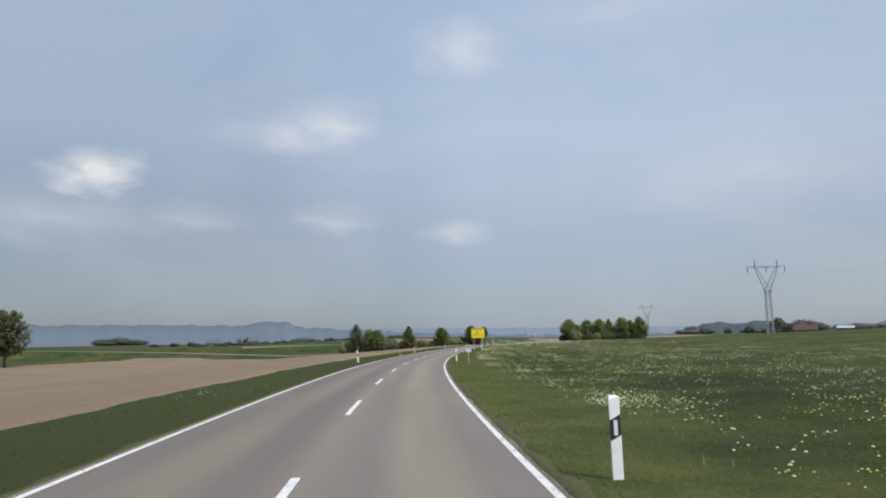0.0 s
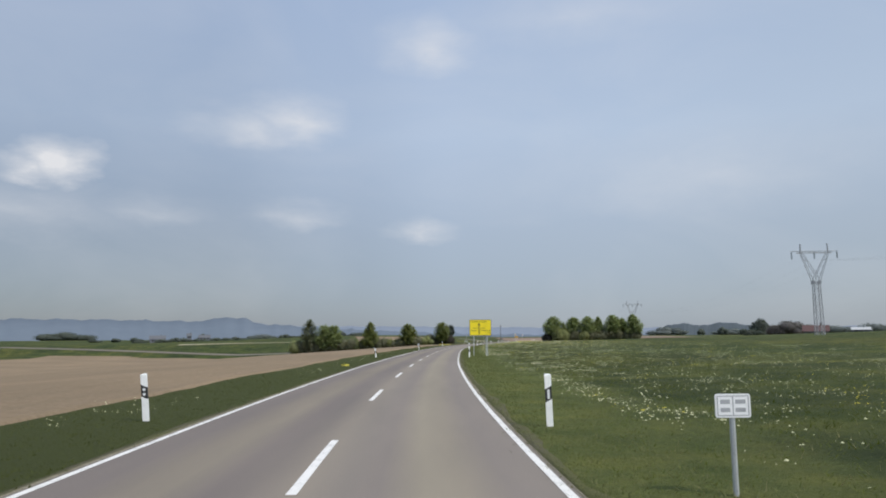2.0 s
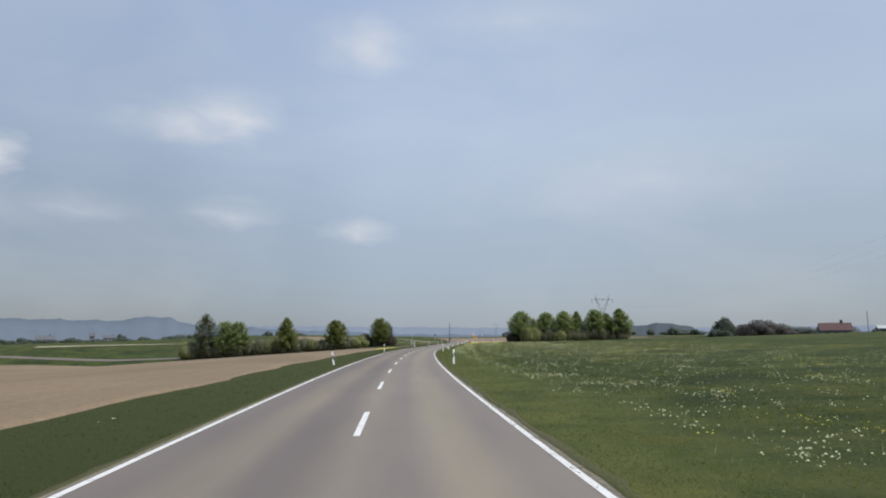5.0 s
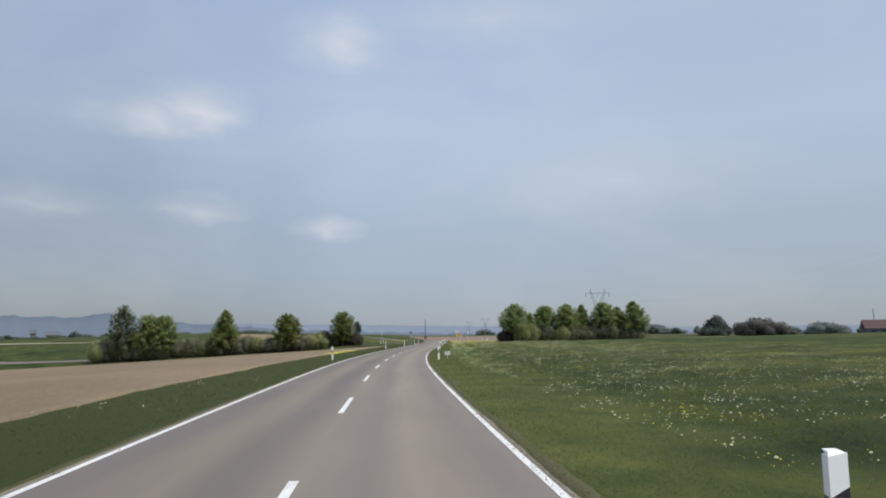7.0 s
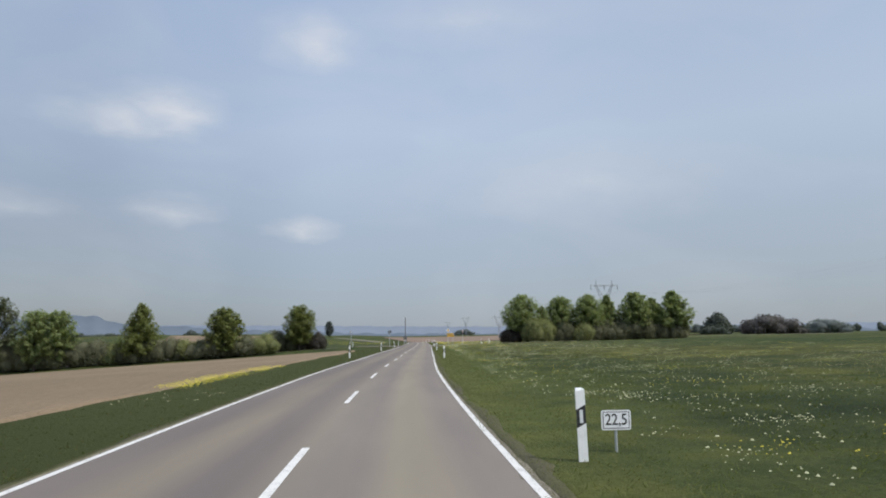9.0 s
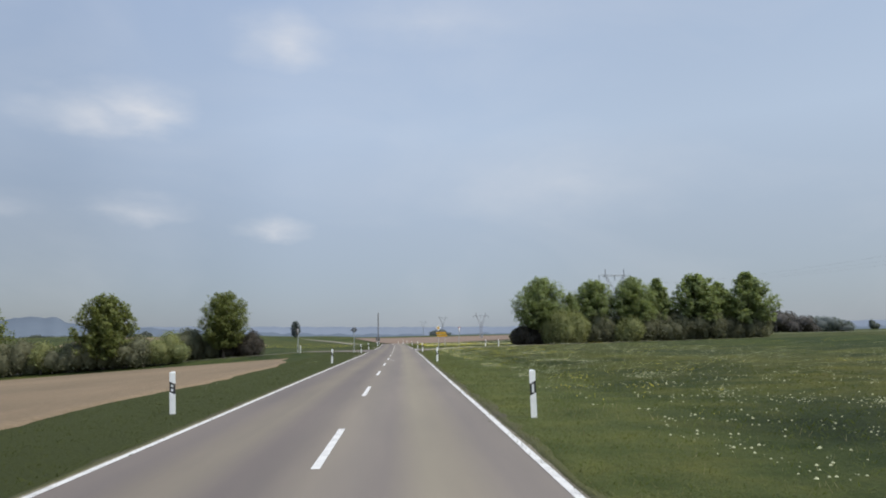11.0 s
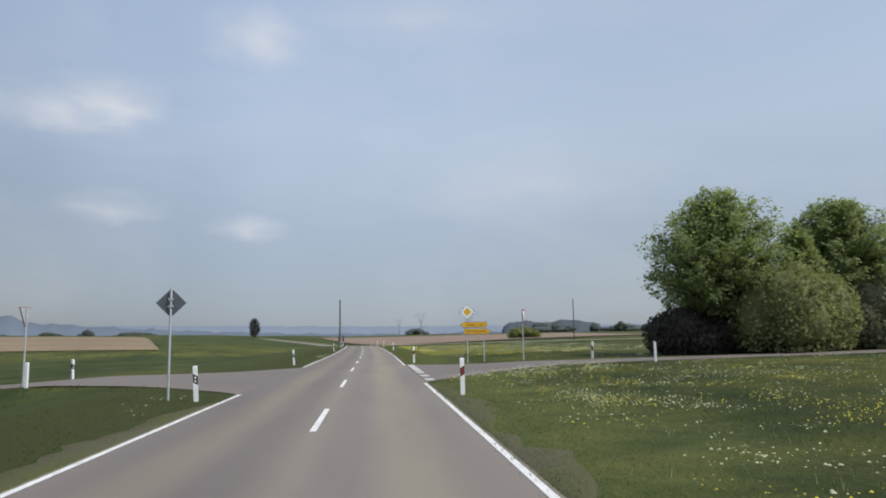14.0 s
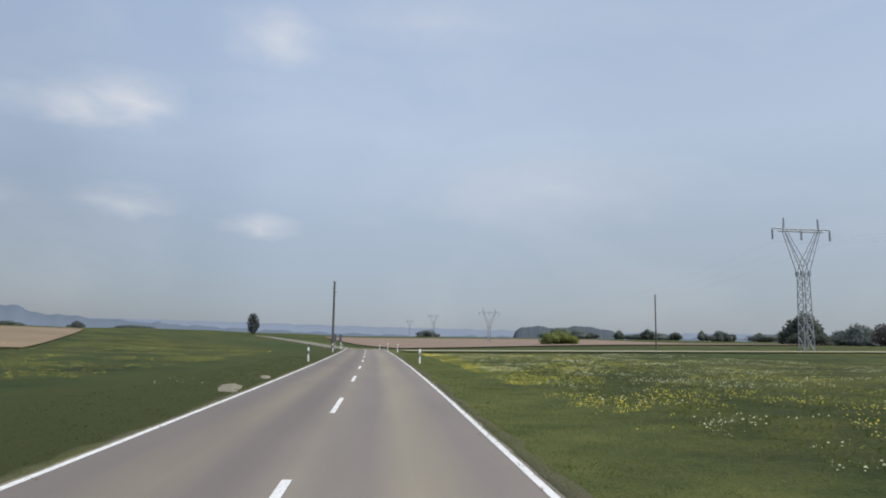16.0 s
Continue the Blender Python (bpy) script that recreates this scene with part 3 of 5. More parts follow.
def side_edges(a):
    """The near and far edge of the side road a metres along it, from its axis."""
    if a > 0:
        near = np.interp(a, [2.5, 3.3, 4.5, 5.3, 6.9, 8.2, 10.2, 13.7, 20], [-10.5, -9.1, -7.0, -5.8, -3.6, -2.7, -1.9, -0.9, -0.7])
        far = np.interp(a, [2.5, 3.3, 5.0, 7.2, 10, 13, 20], [8.8, 8.2, 6.9, 5.4, 4.2, 3.6, 3.5])
    else:
        near = np.interp(-a, [2.5, 3.0, 3.9, 6.1, 8, 10.2, 15, 22, 40], [-13.8, -13.2, -12.0, -9.6, -8.1, -7.2, -5.9, -5.0, -5.2])
        far = np.interp(-a, [2.5, 2.9, 4.9, 6.1, 8, 11.7, 22, 40], [7.4, 6.8, 3.8, 2.4, 1.5, 0.4, -1.7, -1.7])
    return float(near), float(far)


for sign in (-1, 1):
    rows = [sign * (2.6 + 0.1 * i) for i in range(14)] + [sign * (4.1 + 0.5 * i) for i in range(22)] + [sign * (15 + 5 * i) for i in range(1, 24 if sign > 0 else 62)]
    cols = [i / 10 for i in range(11)]

    def place(a, c):
        near, far = side_edges(a)
        x, y = by_side(a, near + (far - near) * c)
        return x, y, land_z(x, y) - 0.008 + 0.032 * step(3.0, 3.5, 0.987 * abs(x - centre(y)))
    me = sheet("side_road", rows, cols, place, ASPHALT)
    layer = me.uv_layers.new(name="UVMap")
    at = [(-0.9 * abs(c - 0.5) - 0.7, a) for a in rows for c in cols]
    for loop in me.loops:
        layer.data[loop.index].uv = at[loop.vertex_index]
    tagged(new("side_road", me), "narrow grey asphalt side road joining the main road", "road", kind="structure")


def field(name, label, mat, rows, cols, place, lift):
    return tagged(new(name, sheet(name, rows, cols, place, mat, lift)), label, "field", kind="structure")


def ploughed(v, c):
    u = c if c < -8 else c + 0.5 * noise.noise(Vector((v * 40, 0, 0))) + 0.25 * noise.noise(Vector((v * 220, 3, 0)))
    # far border runs with the side road
    end = 331.8 - 0.18 * (u + 4)
    y = -90 + (end + 90) * v
    u -= 6.0 * step(288, 332, y) * max(0.0, 1 + (c + 7) / 25)
    x = centre(y) + u
    return x, y, land_z(x, y) + 0.025 * noise.noise(Vector((x, y, 0))) - (0.12 if c > -7.1 else 0.0)


field("ploughed_field", "bare dry brown ploughed field beside the road verge", SOIL, [i / 400 for i in range(401)],
      [-7.0, -7.15, -7.6, -8.3, -9, -10, -12, -15, -19, -24, -30, -38, -48, -60, -75, -92, -117, -150, -200], ploughed, 0.06)


def far_ploughed(v, c):
    """Its near edge swings away to the left, its right edge draws back from the road."""
    u = -31.0 - 25.0 * v - 46.0 * c
    y = 425 + 85 * v - 12 * c * (1 - v)
    return centre(y) + u, y, land_z(centre(y) + u, y)


field("ploughed_field", "bare brown field on the rise beyond the crossing", SOIL, [i / 20 for i in range(21)], [1 - (i / 12) ** 0.8 for i in range(13)], far_ploughed, 0.12)
field("ploughed_field", "distant reddish-brown field beyond the crossing", SOIL_FAR, [560 + 15 * i for i in range(18)], [14, 20, 30, 45, 60, 80, 100, 130, 168, 200],
      lambda y, u: (centre(min(y, 640)) + u, y, land_z(centre(min(y, 640)) + u, y)), 0.35)
field("farm_track", "pale dry farm track across the meadow", TRACK, [53.5 + 6 * i for i in range(50)], [-4.0, 0, 4.0],
      lambda x, c: (x, 446 - 0.08 * (x - 56) + c, land_z(x, 446 - 0.08 * (x - 56) + c)), 0.22)


def bare_patch(x, y, w, d, seed):
    """A thin spread of pale sand with a ragged outline."""
    verts = [(x, y, land_z(x, y) + 0.05)]
    for i in range(28):
        t = 2 * math.pi * i / 28
        k = 1 + 0.35 * noise.noise(Vector((2 * math.cos(t), 2 * math.sin(t), seed)))
        px, py = x + w * k * math.cos(t), y + d * k * math.sin(t)
        verts.append((px, py, land_z(px, py) - 0.005))
    return tagged(new("sand_patch", mesh_from("sand_patch", verts, [(0, i + 1, (i + 1) % 28 + 1) for i in range(28)], GRAVEL)), "bare pale sandy patch in the grass verge", "sand", kind="stuff")


bare_patch(34.5, 378.5, 0.42, 2.2, 3.0)
bare_patch(35.7, 385.0, 0.25, 1.4, 8.0)
field("farm_track", "pale dry farm track in the far meadow", TRACK, [-118 + 6 * i for i in range(14)], [-2.0, 0, 2.0],
      lambda x, c: (x, 391 + 0.19 * (x + 111) + c, land_z(x, 391 + 0.19 * (x + 111) + c)), 0.15)


def dusty_verge(y0, y1, side_sign, wide):
    """The worn strip beside the asphalt, with a ragged outer edge."""
    rows = [y0 + 0.6 * i for i in range(round((y1 - y0) / 0.6) + 1)]

    def place(y, k):
        w = wide * (0.55 + 0.55 * noise.noise(Vector((y * 0.21, side_sign * 3, 0))) + 0.45 * noise.noise(Vector((y * 1.1, side_sign * 7, 0))))
        u = side_sign * (3.19 + max(0.1, w) * k * min(1.0, 0.1 + (y - y0) / 4, 0.1 + (y1 - y) / 4))
        x = centre(y) + u
        return x, y, land_z(x, y) + (0.010 if 0 < k < 1 else -0.02)
    me = sheet("verge", rows, [0.0, 0.08, 0.5, 0.92, 1.0] if side_sign > 0 else [1.0, 0.92, 0.5, 0.08, 0.0], place, VERGE_SOIL)
    return tagged(new("verge", me), "dusty worn grass strip along the edge of the asphalt", "verge", kind="structure")


for y0, y1, s, w in ((-60, 314, 1, 0.5), (314, 334.4, 1, 1.2), (354, 500, 1, 0.6), (-60, 306, -1, 0.3), (306, 330, -1, 1.1), (355, 500, -1, 0.35)):
    dusty_verge(y0, y1, s, w)


# ---- posts and signs ----
def slanted(z0l, z0r, z1l, z1r, w=0.13, d=0.10, grow=0.0):
    """A piece of a delineator post between two slanting cuts; heights at its left and right."""
    h, g = w / 2 + grow, grow
    ring = [(-h, -d / 2 - g), (h, -d / 2 - g), (h * 0.72, d / 2 + g), (-h * 0.72, d / 2 + g)]
    verts = []
    for zl, zr in ((z0l, z0r), (z1l, z1r)):
        verts += [(x, y, zl + (zr - zl) * (x / w + 0.5)) for x, y in ring]
    return Build().add(verts, [(3, 2, 1, 0), (4, 5, 6, 7), (0, 1, 5, 4), (1, 2, 6, 5), (2, 3, 7, 6), (3, 0, 4, 7)])


def delineator_post(at, right_side, label, red=False):
    """A roadside post whose dark band slopes down towards the road."""
    s = 0.035 if right_side else -0.035
    ob = thing("delineator_post", at, label, "post", "delineator posts along the road")
    part("lower_body", slanted(-0.25, -0.25, 0.49 - s, 0.49 + s).mesh("lower_body", PLASTIC), ob)
    part("dark_band", slanted(0.49 - s, 0.49 + s, 0.74 - s, 0.74 + s, grow=-0.001).mesh("dark_band", BLACK), ob, "slanting black band")
    top = slanted(0.74 - s, 0.74 + s, 0.975 - 0.35 * s, 0.975 + 0.35 * s)
    top.add([(-0.062, -0.046, 0.965), (0.062, -0.046, 0.965), (0.045, 0.046, 1.0), (-0.045, 0.046, 1.0), (-0.05, -0.03, 0.992), (0.05, -0.03, 0.992)],
            [(0, 1, 5, 4), (4, 5, 2, 3), (1, 2, 5), (0, 4, 3)])
    part("head", top.mesh("head", PLASTIC), ob)
    if red:
        part("reflector", Build().prism([(-0.034, 0.50), (0.034, 0.525), (0.034, 0.73), (-0.034, 0.705)], -0.058, -0.046).mesh("reflector", RED), ob, "tall red reflector")
    else:
        if right_side:
            me = Build().prism(rounded(0.045, 0.18, 0.006, 2, 0, 0.615), -0.058, -0.046).mesh("reflector", REFLECT)
            part("reflector", me, ob, "upright white reflector")
        else:
            for z in (0.665, 0.565):
                part("reflector", Build().tube((0, -0.058, z), (0, -0.044, z), 0.03, sides=12).mesh("reflector", REFLECT), ob, "round white reflector")
    return ob


def on_verge(y, u):
    x = centre(y) + u
    return x, y, land_z(x, y)


post_r = delineator_post(on_verge(4.33, 3.97), True, "white delineator post with slanting black band, in the grass verge")
post_r.matrix_world = pose(*on_verge(4.33, 3.97), 0, -0.8, 4)
for y, u, lean, turn in ((54.2, 3.93, -1.6, 1), (105.4, 4.05, -0.5, -3), (155.67, 4.0, -0.4, -6), (206.0, 4.05, -1.6, -8), (256.2, 4.0, -0.8, -9), (292.3, 3.76, 0.2, -9),
                      (402.6, 4.1, -0.5, -9), (443.0, 4.1, 0.5, -9), (480.0, 4.1, 0, -8), (510.0, 4.1, 0, -8)):
    copy_thing(post_r, pose(*on_verge(y, u), 0, lean, turn))
post_l = delineator_post(on_verge(55.8, -4.4), False, "white delineator post with black band, leaning in the grass verge")
post_l.matrix_world = pose(*on_verge(55.8, -4.4), 0, -5.5, 2)
for y, u, lean, turn in ((4.0, -4.2, -3, 2), (107.4, -4.65, -6.5, -2), (156.5, -4.14, -8, -5), (207.6, -4.23, -2, -8), (259.9, -4.37, -2, -9), (293.9, -3.94, 1.2, -9), (330.4, -3.92, -3.2, -9), (357.1, -4.1, -4, -9),
                      (405.6, -3.9, -2, -9), (441.0, -4.0, -2, -9), (476.0, -4.2, 0, -8), (506.0, -4.2, 0, -8)):
    x, y, z = on_verge(y, u)
    copy_thing(post_l, pose(x, y, z - (0.12 if lean < -6 else 0.0), 0, lean, turn))
red_post = delineator_post(on_verge(329.2, 3.79), True, "white post with red reflective band at the side road's mouth", True)
x, y, z = on_verge(329.2, 3.79)
red_post.matrix_world = pose(x, y, z + 0.08, 0, -0.6, -9)
x, y, z = on_verge(355.7, 3.9)
copy_thing(red_post, pose(x, y, z + 0.08, 0, 0.4, -9))
for (x, y), turn, lean in (((47.85, 347.9), -60, 3), ((19.45, 348.8), 60, -1)):
    copy_thing(post_l, pose(x, y, land_z(x, y), 0, lean, turn))


def marker_post(x, y, turn):
    ob = thing("marker_post", (x, y, land_z(x, y)), "plain white plastic marker post beside the side road", "post", "white posts at the crossing", turn=turn)
    part("body", slanted(-0.2, -0.2, 0.93, 0.96).mesh("body", PLASTIC), ob)
    part("head", slanted(0.93, 0.96, 0.98, 1.0, 0.12, 0.09).mesh("head", PLASTIC), ob)
    return ob


marker_post(47.75, 340.8, 80)
marker_post(19.6, 340.6, 80)


def kilometre_sign(at, body, turn, height, label, k=1.0, r=0.022):
    ob = thing("kilometre_sign", at, label, "sign", "kilometre signs", turn=turn)
    part("stake", Build().tube((0, 0.03, -0.2), (0, 0.03, height - 0.02), r).mesh("stake", GALV), ob, "thin galvanised stake")
    part("plate", Build().prism(rounded(0.45, 0.29, 0.03, 4, 0, height - 0.16), -0.008, 0.006).mesh("plate", SIGN_WHITE), ob, "white enamel plate with rounded corners")
    for lo, hi in (((-0.203, -0.284), (0.203, -0.273)), ((-0.203, -0.047), (0.203, -0.036)), ((-0.203, -0.273), (-0.192, -0.047)), ((0.192, -0.273), (0.203, -0.047))):
        part("border", Build().box((lo[0], -0.0105, height + lo[1]), (hi[0], -0.0075, height + hi[1])).mesh("border", INK if body else FADED), ob)
    if body:
        lettering("number", body, 0.235, INK, ob, (0.0, -0.011, height - 0.158), 0.86, "black kilometre number")
    else:
        for x, w in ((-0.10, 0.12), (0.095, 0.13)):
            for z in (-0.11, -0.21):
                part("printed_bar", Build().box((x - w / 2, -0.0105, height + z - 0.025), (x + w / 2, -0.0075, height + z + 0.025)).mesh("printed_bar", FADED), ob, "faded grey printed line")
        part("divider", Build().box((-0.006, -0.0105, height - 0.273), (0.006, -0.0075, height - 0.047)).mesh("divider", FADED), ob)
    for piece in ob.children:
        if piece.name.split(".")[0] != "stake":
            piece.data.transform(Matrix.Translation((0, 0, height)) @ Matrix.Diagonal((k, 1, k, 1)) @ Matrix.Translation((0, 0, -height)))
    return ob


kilometre_sign(on_verge(48.0, 4.80), "", 2, 1.09, "small white station plate on a galvanised stake in the meadow", 0.87, 0.032)
kilometre_sign(on_verge(206.6, 4.75), "22,5", -6, 0.63, "small white kilometre plate on a stake beside a post")


def advance_sign():
    """The yellow crossroads sign."""
    a, b = Vector((7.16, 110.1)), Vector((9.32, 110.45))
    mid = (a + b) / 2
    turn = math.degrees(math.atan2(b.y - a.y, b.x - a.x))
    w, z0, z1 = (b - a).length, 1.97, 3.53
    ob = thing("direction_sign", (mid.x, mid.y, land_z(mid.x, mid.y)), "large yellow crossroads direction sign on three grey posts", "sign", turn=turn)
    for x, y in ((-0.66, 0.07), (0.70, 0.07), (0.63, 0.30)):
        part("support", Build().tube((x, y, -0.3), (x, y, z1 + 0.05 if y < 0.2 else z1 - 0.2), 0.038, sides=10).mesh("support", GALV), ob, "galvanised steel post")
    for z in (z0 + 0.25, z1 - 0.25):
        part("rail", Build().box((-w / 2 + 0.1, 0.012, z - 0.03), (w / 2 - 0.1, 0.05, z + 0.03)).mesh("rail", GALV), ob)
    zc, h = (z0 + z1) / 2, z1 - z0
    part("panel", Build().prism(rounded(w, h, 0.05, 4, 0, zc), -0.012, 0.012).mesh("panel", ALU), ob)
    part("face", Build().prism(rounded(w - 0.02, h - 0.02, 0.045, 4, 0, zc), -0.0145, -0.0125).mesh("face", INK), ob, "black border of the sign")
    part("yellow_field", Build().prism(rounded(w - 0.075, h - 0.075, 0.04, 4, 0, zc), -0.0170, -0.0146).mesh("yellow_field", YELLOW), ob, "bright yellow sign face")
    arrow = Build()
    y0, y1 = -0.0195, -0.0172
    arrow.prism([(-0.185, 2.12), (-0.185, 2.98), (-0.095, 2.98), (-0.095, 2.12)], y0, y1)
    arrow.prism([(-0.28, 2.96), (-0.14, 3.22), (0.0, 2.96)], y0, y1)
    part("arrow", arrow.mesh("arrow", INK), ob, "thick black straight-ahead arrow")
    cross = Build()
    cross.prism([(-0.62, 2.675), (-0.62, 2.715), (0.36, 2.715), (0.36, 2.675)], y0 - 0.001, y1 - 0.001)
    cross.prism([(-0.62, 2.64), (-0.74, 2.695), (-0.62, 2.75)], y0 - 0.001, y1 - 0.001)
    cross.prism([(0.36, 2.64), (0.36, 2.75), (0.48, 2.695)], y0 - 0.001, y1 - 0.001)
    part("cross_arrow", cross.mesh("cross_arrow", INK), ob, "thin black double-headed arrow")
    for body, x, z, size, sq in (("Zusmarshausen", -0.13, 3.35, 0.22, 1.08), ("Saulach", -0.63, 2.47, 0.21, 1.03), ("Oberschöne-", 0.50, 2.47, 0.20, 1.0), ("berg", 0.84, 2.25, 0.20, 1.0)):
        lettering("place_name", body, size, INK, ob, (x, y0, z), sq)
    return ob


def signpost():
    """Priority-road diamond over two arrow boards, beyond the side road."""
    x, y = 41.2, 351.6
    ob = thing("signpost", (x, y, land_z(x, y) - 0.05), "priority-road diamond above two amber arrow boards on two posts", "sign", turn=-7)
    part("support", Build().tube((0, 0.05, -0.3), (0, 0.05, 3.66), 0.035, sides=10).mesh("support", GALV), ob, "galvanised steel post")
    part("support", Build().tube((1.06, 0.05, -0.3), (1.06, 0.05, 2.64), 0.035, sides=10).mesh("support", GALV), ob, "galvanised steel post")
    zc, r = 3.20, 0.44

    def diamond(k):
        return [(0.02, zc - k), (0.02 - k, zc), (0.02, zc + k), (0.02 + k, zc)]
    plate = part("priority_plate", Build().prism(diamond(r), -0.012, 0.008).mesh("priority_plate", ALU), ob)
    part("white_border", Build().prism(diamond(r - 0.014), -0.0145, -0.0125).mesh("white_border", SIGN_WHITE), plate, "white diamond border")
    part("amber_centre", Build().prism(diamond(0.262), -0.0175, -0.0148).mesh("amber_centre", ORANGE), plate, "amber diamond centre")
    for z, tip, x0, x1, body, tx, size, sq in ((2.40, -1, -0.48, 1.26, "Saulach 1 km", 0.44, 0.185, 1.05), (1.98, 1, -0.22, 1.53, "Oberschöneberg", 0.56, 0.19, 0.98)):
        def outline(g):
            h = 0.185 - g
            if tip < 0:
                return [(x1 - g, z - h), (x0 + 0.30 - g * 0.3, z - h), (x0 + g * 1.4, z), (x0 + 0.30 - g * 0.3, z + h), (x1 - g, z + h)]
            return [(x1 - 0.30 + g * 0.3, z - h), (x0 + g, z - h), (x0 + g, z + h), (x1 - 0.30 + g * 0.3, z + h), (x1 - g * 1.4, z)]
        board = part("arrow_board", Build().prism(outline(0), -0.012, 0.012).mesh("arrow_board", SIGN_WHITE), ob)
        part("black_rim", Build().prism(outline(0.008), -0.0145, -0.0125).mesh("black_rim", INK), board)
        part("amber_face", Build().prism(outline(0.038), -0.0175, -0.0148).mesh("amber_face", ORANGE), board, "amber face of the arrow board")
        if " " in body:
            for word, at_x in (("Saulach", tx - 0.20), ("1", tx + 0.28), ("km", tx + 0.48)):
                lettering("place_name" if len(word) > 2 else "distance", word, size, INK, board, (at_x, -0.0195, z), sq)
        else:
            lettering("place_name", body, size, INK, board, (tx, -0.0195, z), sq)
    return ob


def diamond_back():
    """The priority sign for the other direction, seen from behind."""
    x, y = 25.9, 331.0
    ob = thing("priority_sign", (x, y, land_z(x, y) + 0.2), "dark grey back of a diamond sign on a grey post", "sign", turn=-4)
    part("support", Build().tube((0, 0, -0.3), (0, 0, 3.05), 0.035, sides=10).mesh("support", GALV), ob, "galvanised steel post")
    k, zc = 0.43, 2.62
    part("plate", Build().prism([(0, zc - k), (-k, zc), (0, zc + k), (k, zc)], 0.04, 0.056).mesh("plate", ALU), ob, "dark metal plate")
    part("clamp", Build().box((-0.07, -0.045, zc + 0.08), (0.07, 0.042, zc + 0.13)).mesh("clamp", GALV), ob)
    part("clamp", Build().box((-0.07, -0.045, zc - 0.13), (0.07, 0.042, zc - 0.08)).mesh("clamp", GALV), ob)
    return ob


def side_sign(x, y, turn, height, w, h, label, back):
    """A give-way sign for the side road, seen almost edge-on."""
    ob = thing("give_way_sign", (x, y, land_z(x, y)), label, "sign", turn=turn)
    part("support", Build().tube((0, 0.05, -0.3), (0, 0.05, height), 0.036, sides=10).mesh("support", GALV), ob, "galvanised steel post")
    zc = height - h / 2 + 0.02
    part("plate", Build().prism([(0, zc - h / 2), (-w / 2, zc + h / 2), (w / 2, zc + h / 2)], -0.02, 0.02).mesh("plate", back), ob)
    part("rim", Build().prism([(0, zc - h / 2 - 0.03), (-w / 2 - 0.03, zc + h / 2 + 0.02), (w / 2 + 0.03, zc + h / 2 + 0.02)], -0.026, -0.021).mesh("rim", RED), ob)
    part("face", Build().prism([(0, zc - h / 2 + 0.12), (-w / 2 + 0.11, zc + h / 2 - 0.06), (w / 2 - 0.11, zc + h / 2 - 0.06)], -0.030, -0.0265).mesh("face", SIGN_WHITE), ob)
    return ob


def twin_sign(x, y, turn):
    """Two narrow sign backs side by side, far down the road."""
    ob = thing("road_sign", (x, y, land_z(x, y)), "pair of narrow dark sign backs on two posts beside the road", "sign", turn=turn)
    for s in (-0.42, 0.42):
        part("support", Build().tube((s, 0.04, -0.3), (s, 0.04, 2.3), 0.03, sides=8).mesh("support", GALV), ob, "galvanised steel post")
        part("plate", Build().prism(rounded(0.42, 1.25, 0.04, 3, s, 1.65), -0.012, 0.012).mesh("plate", ALU), ob, "dark grey back of a sign")
    return ob


advance_sign()
signpost()
twin_sign(47.2, 468.0, -8)
diamond_back()
side_sign(43.95, 349.0, 58, 3.0, 0.85, 0.85, "tall grey post with a give-way sign turned edge-on", GALV)
side_sign(19.25, 341.3, -112, 3.2, 0.7, 0.75, "tall grey post with a pale edge-on sign by the side road", GALV)


# ---- poles and pylons ----
def utility_pole(x, y, height, label, r=0.13):
    ob = thing("utility_pole", (x, y, land_z(x, y)), label, "pole", "wooden poles")
    part("pole", Build().tube((0, 0, -0.5), (0, 0, height), r, r * 0.75, 10).mesh("pole", WOOD), ob)
    part("cap", Build().tube((0, 0, height), (0, 0, height + 0.08), r * 0.85, r * 0.3, 10).mesh("cap", GALV), ob)
    for z, s in ((height - 0.45, 1), (height - 1.0, -1), (height - 1.5, 1)):
        part("insulator", Build().tube((s * r * 0.6, 0, z), (s * (r + 0.22), 0, z + 0.12), 0.05, 0.04, 6).mesh("insulator", GALV), ob)
    return ob


utility_pole(44.2, 444.8, 8.95, "tall dark wooden pole beside the road", 0.16)
utility_pole(101.8, 464.4, 9.7, "dark wooden pole in the meadow")
utility_pole(327.8, 535.6, 16.0, "distant wooden pole behind a farmhouse", 0.22)


class Lattice(Build):
    """Lattice bars of angle steel."""

    def tube(self, p, q, r, s=None, sides=8):
        return Build.tube(self, p, q, r * 0.88, None if s is None else s * 0.88, sides)


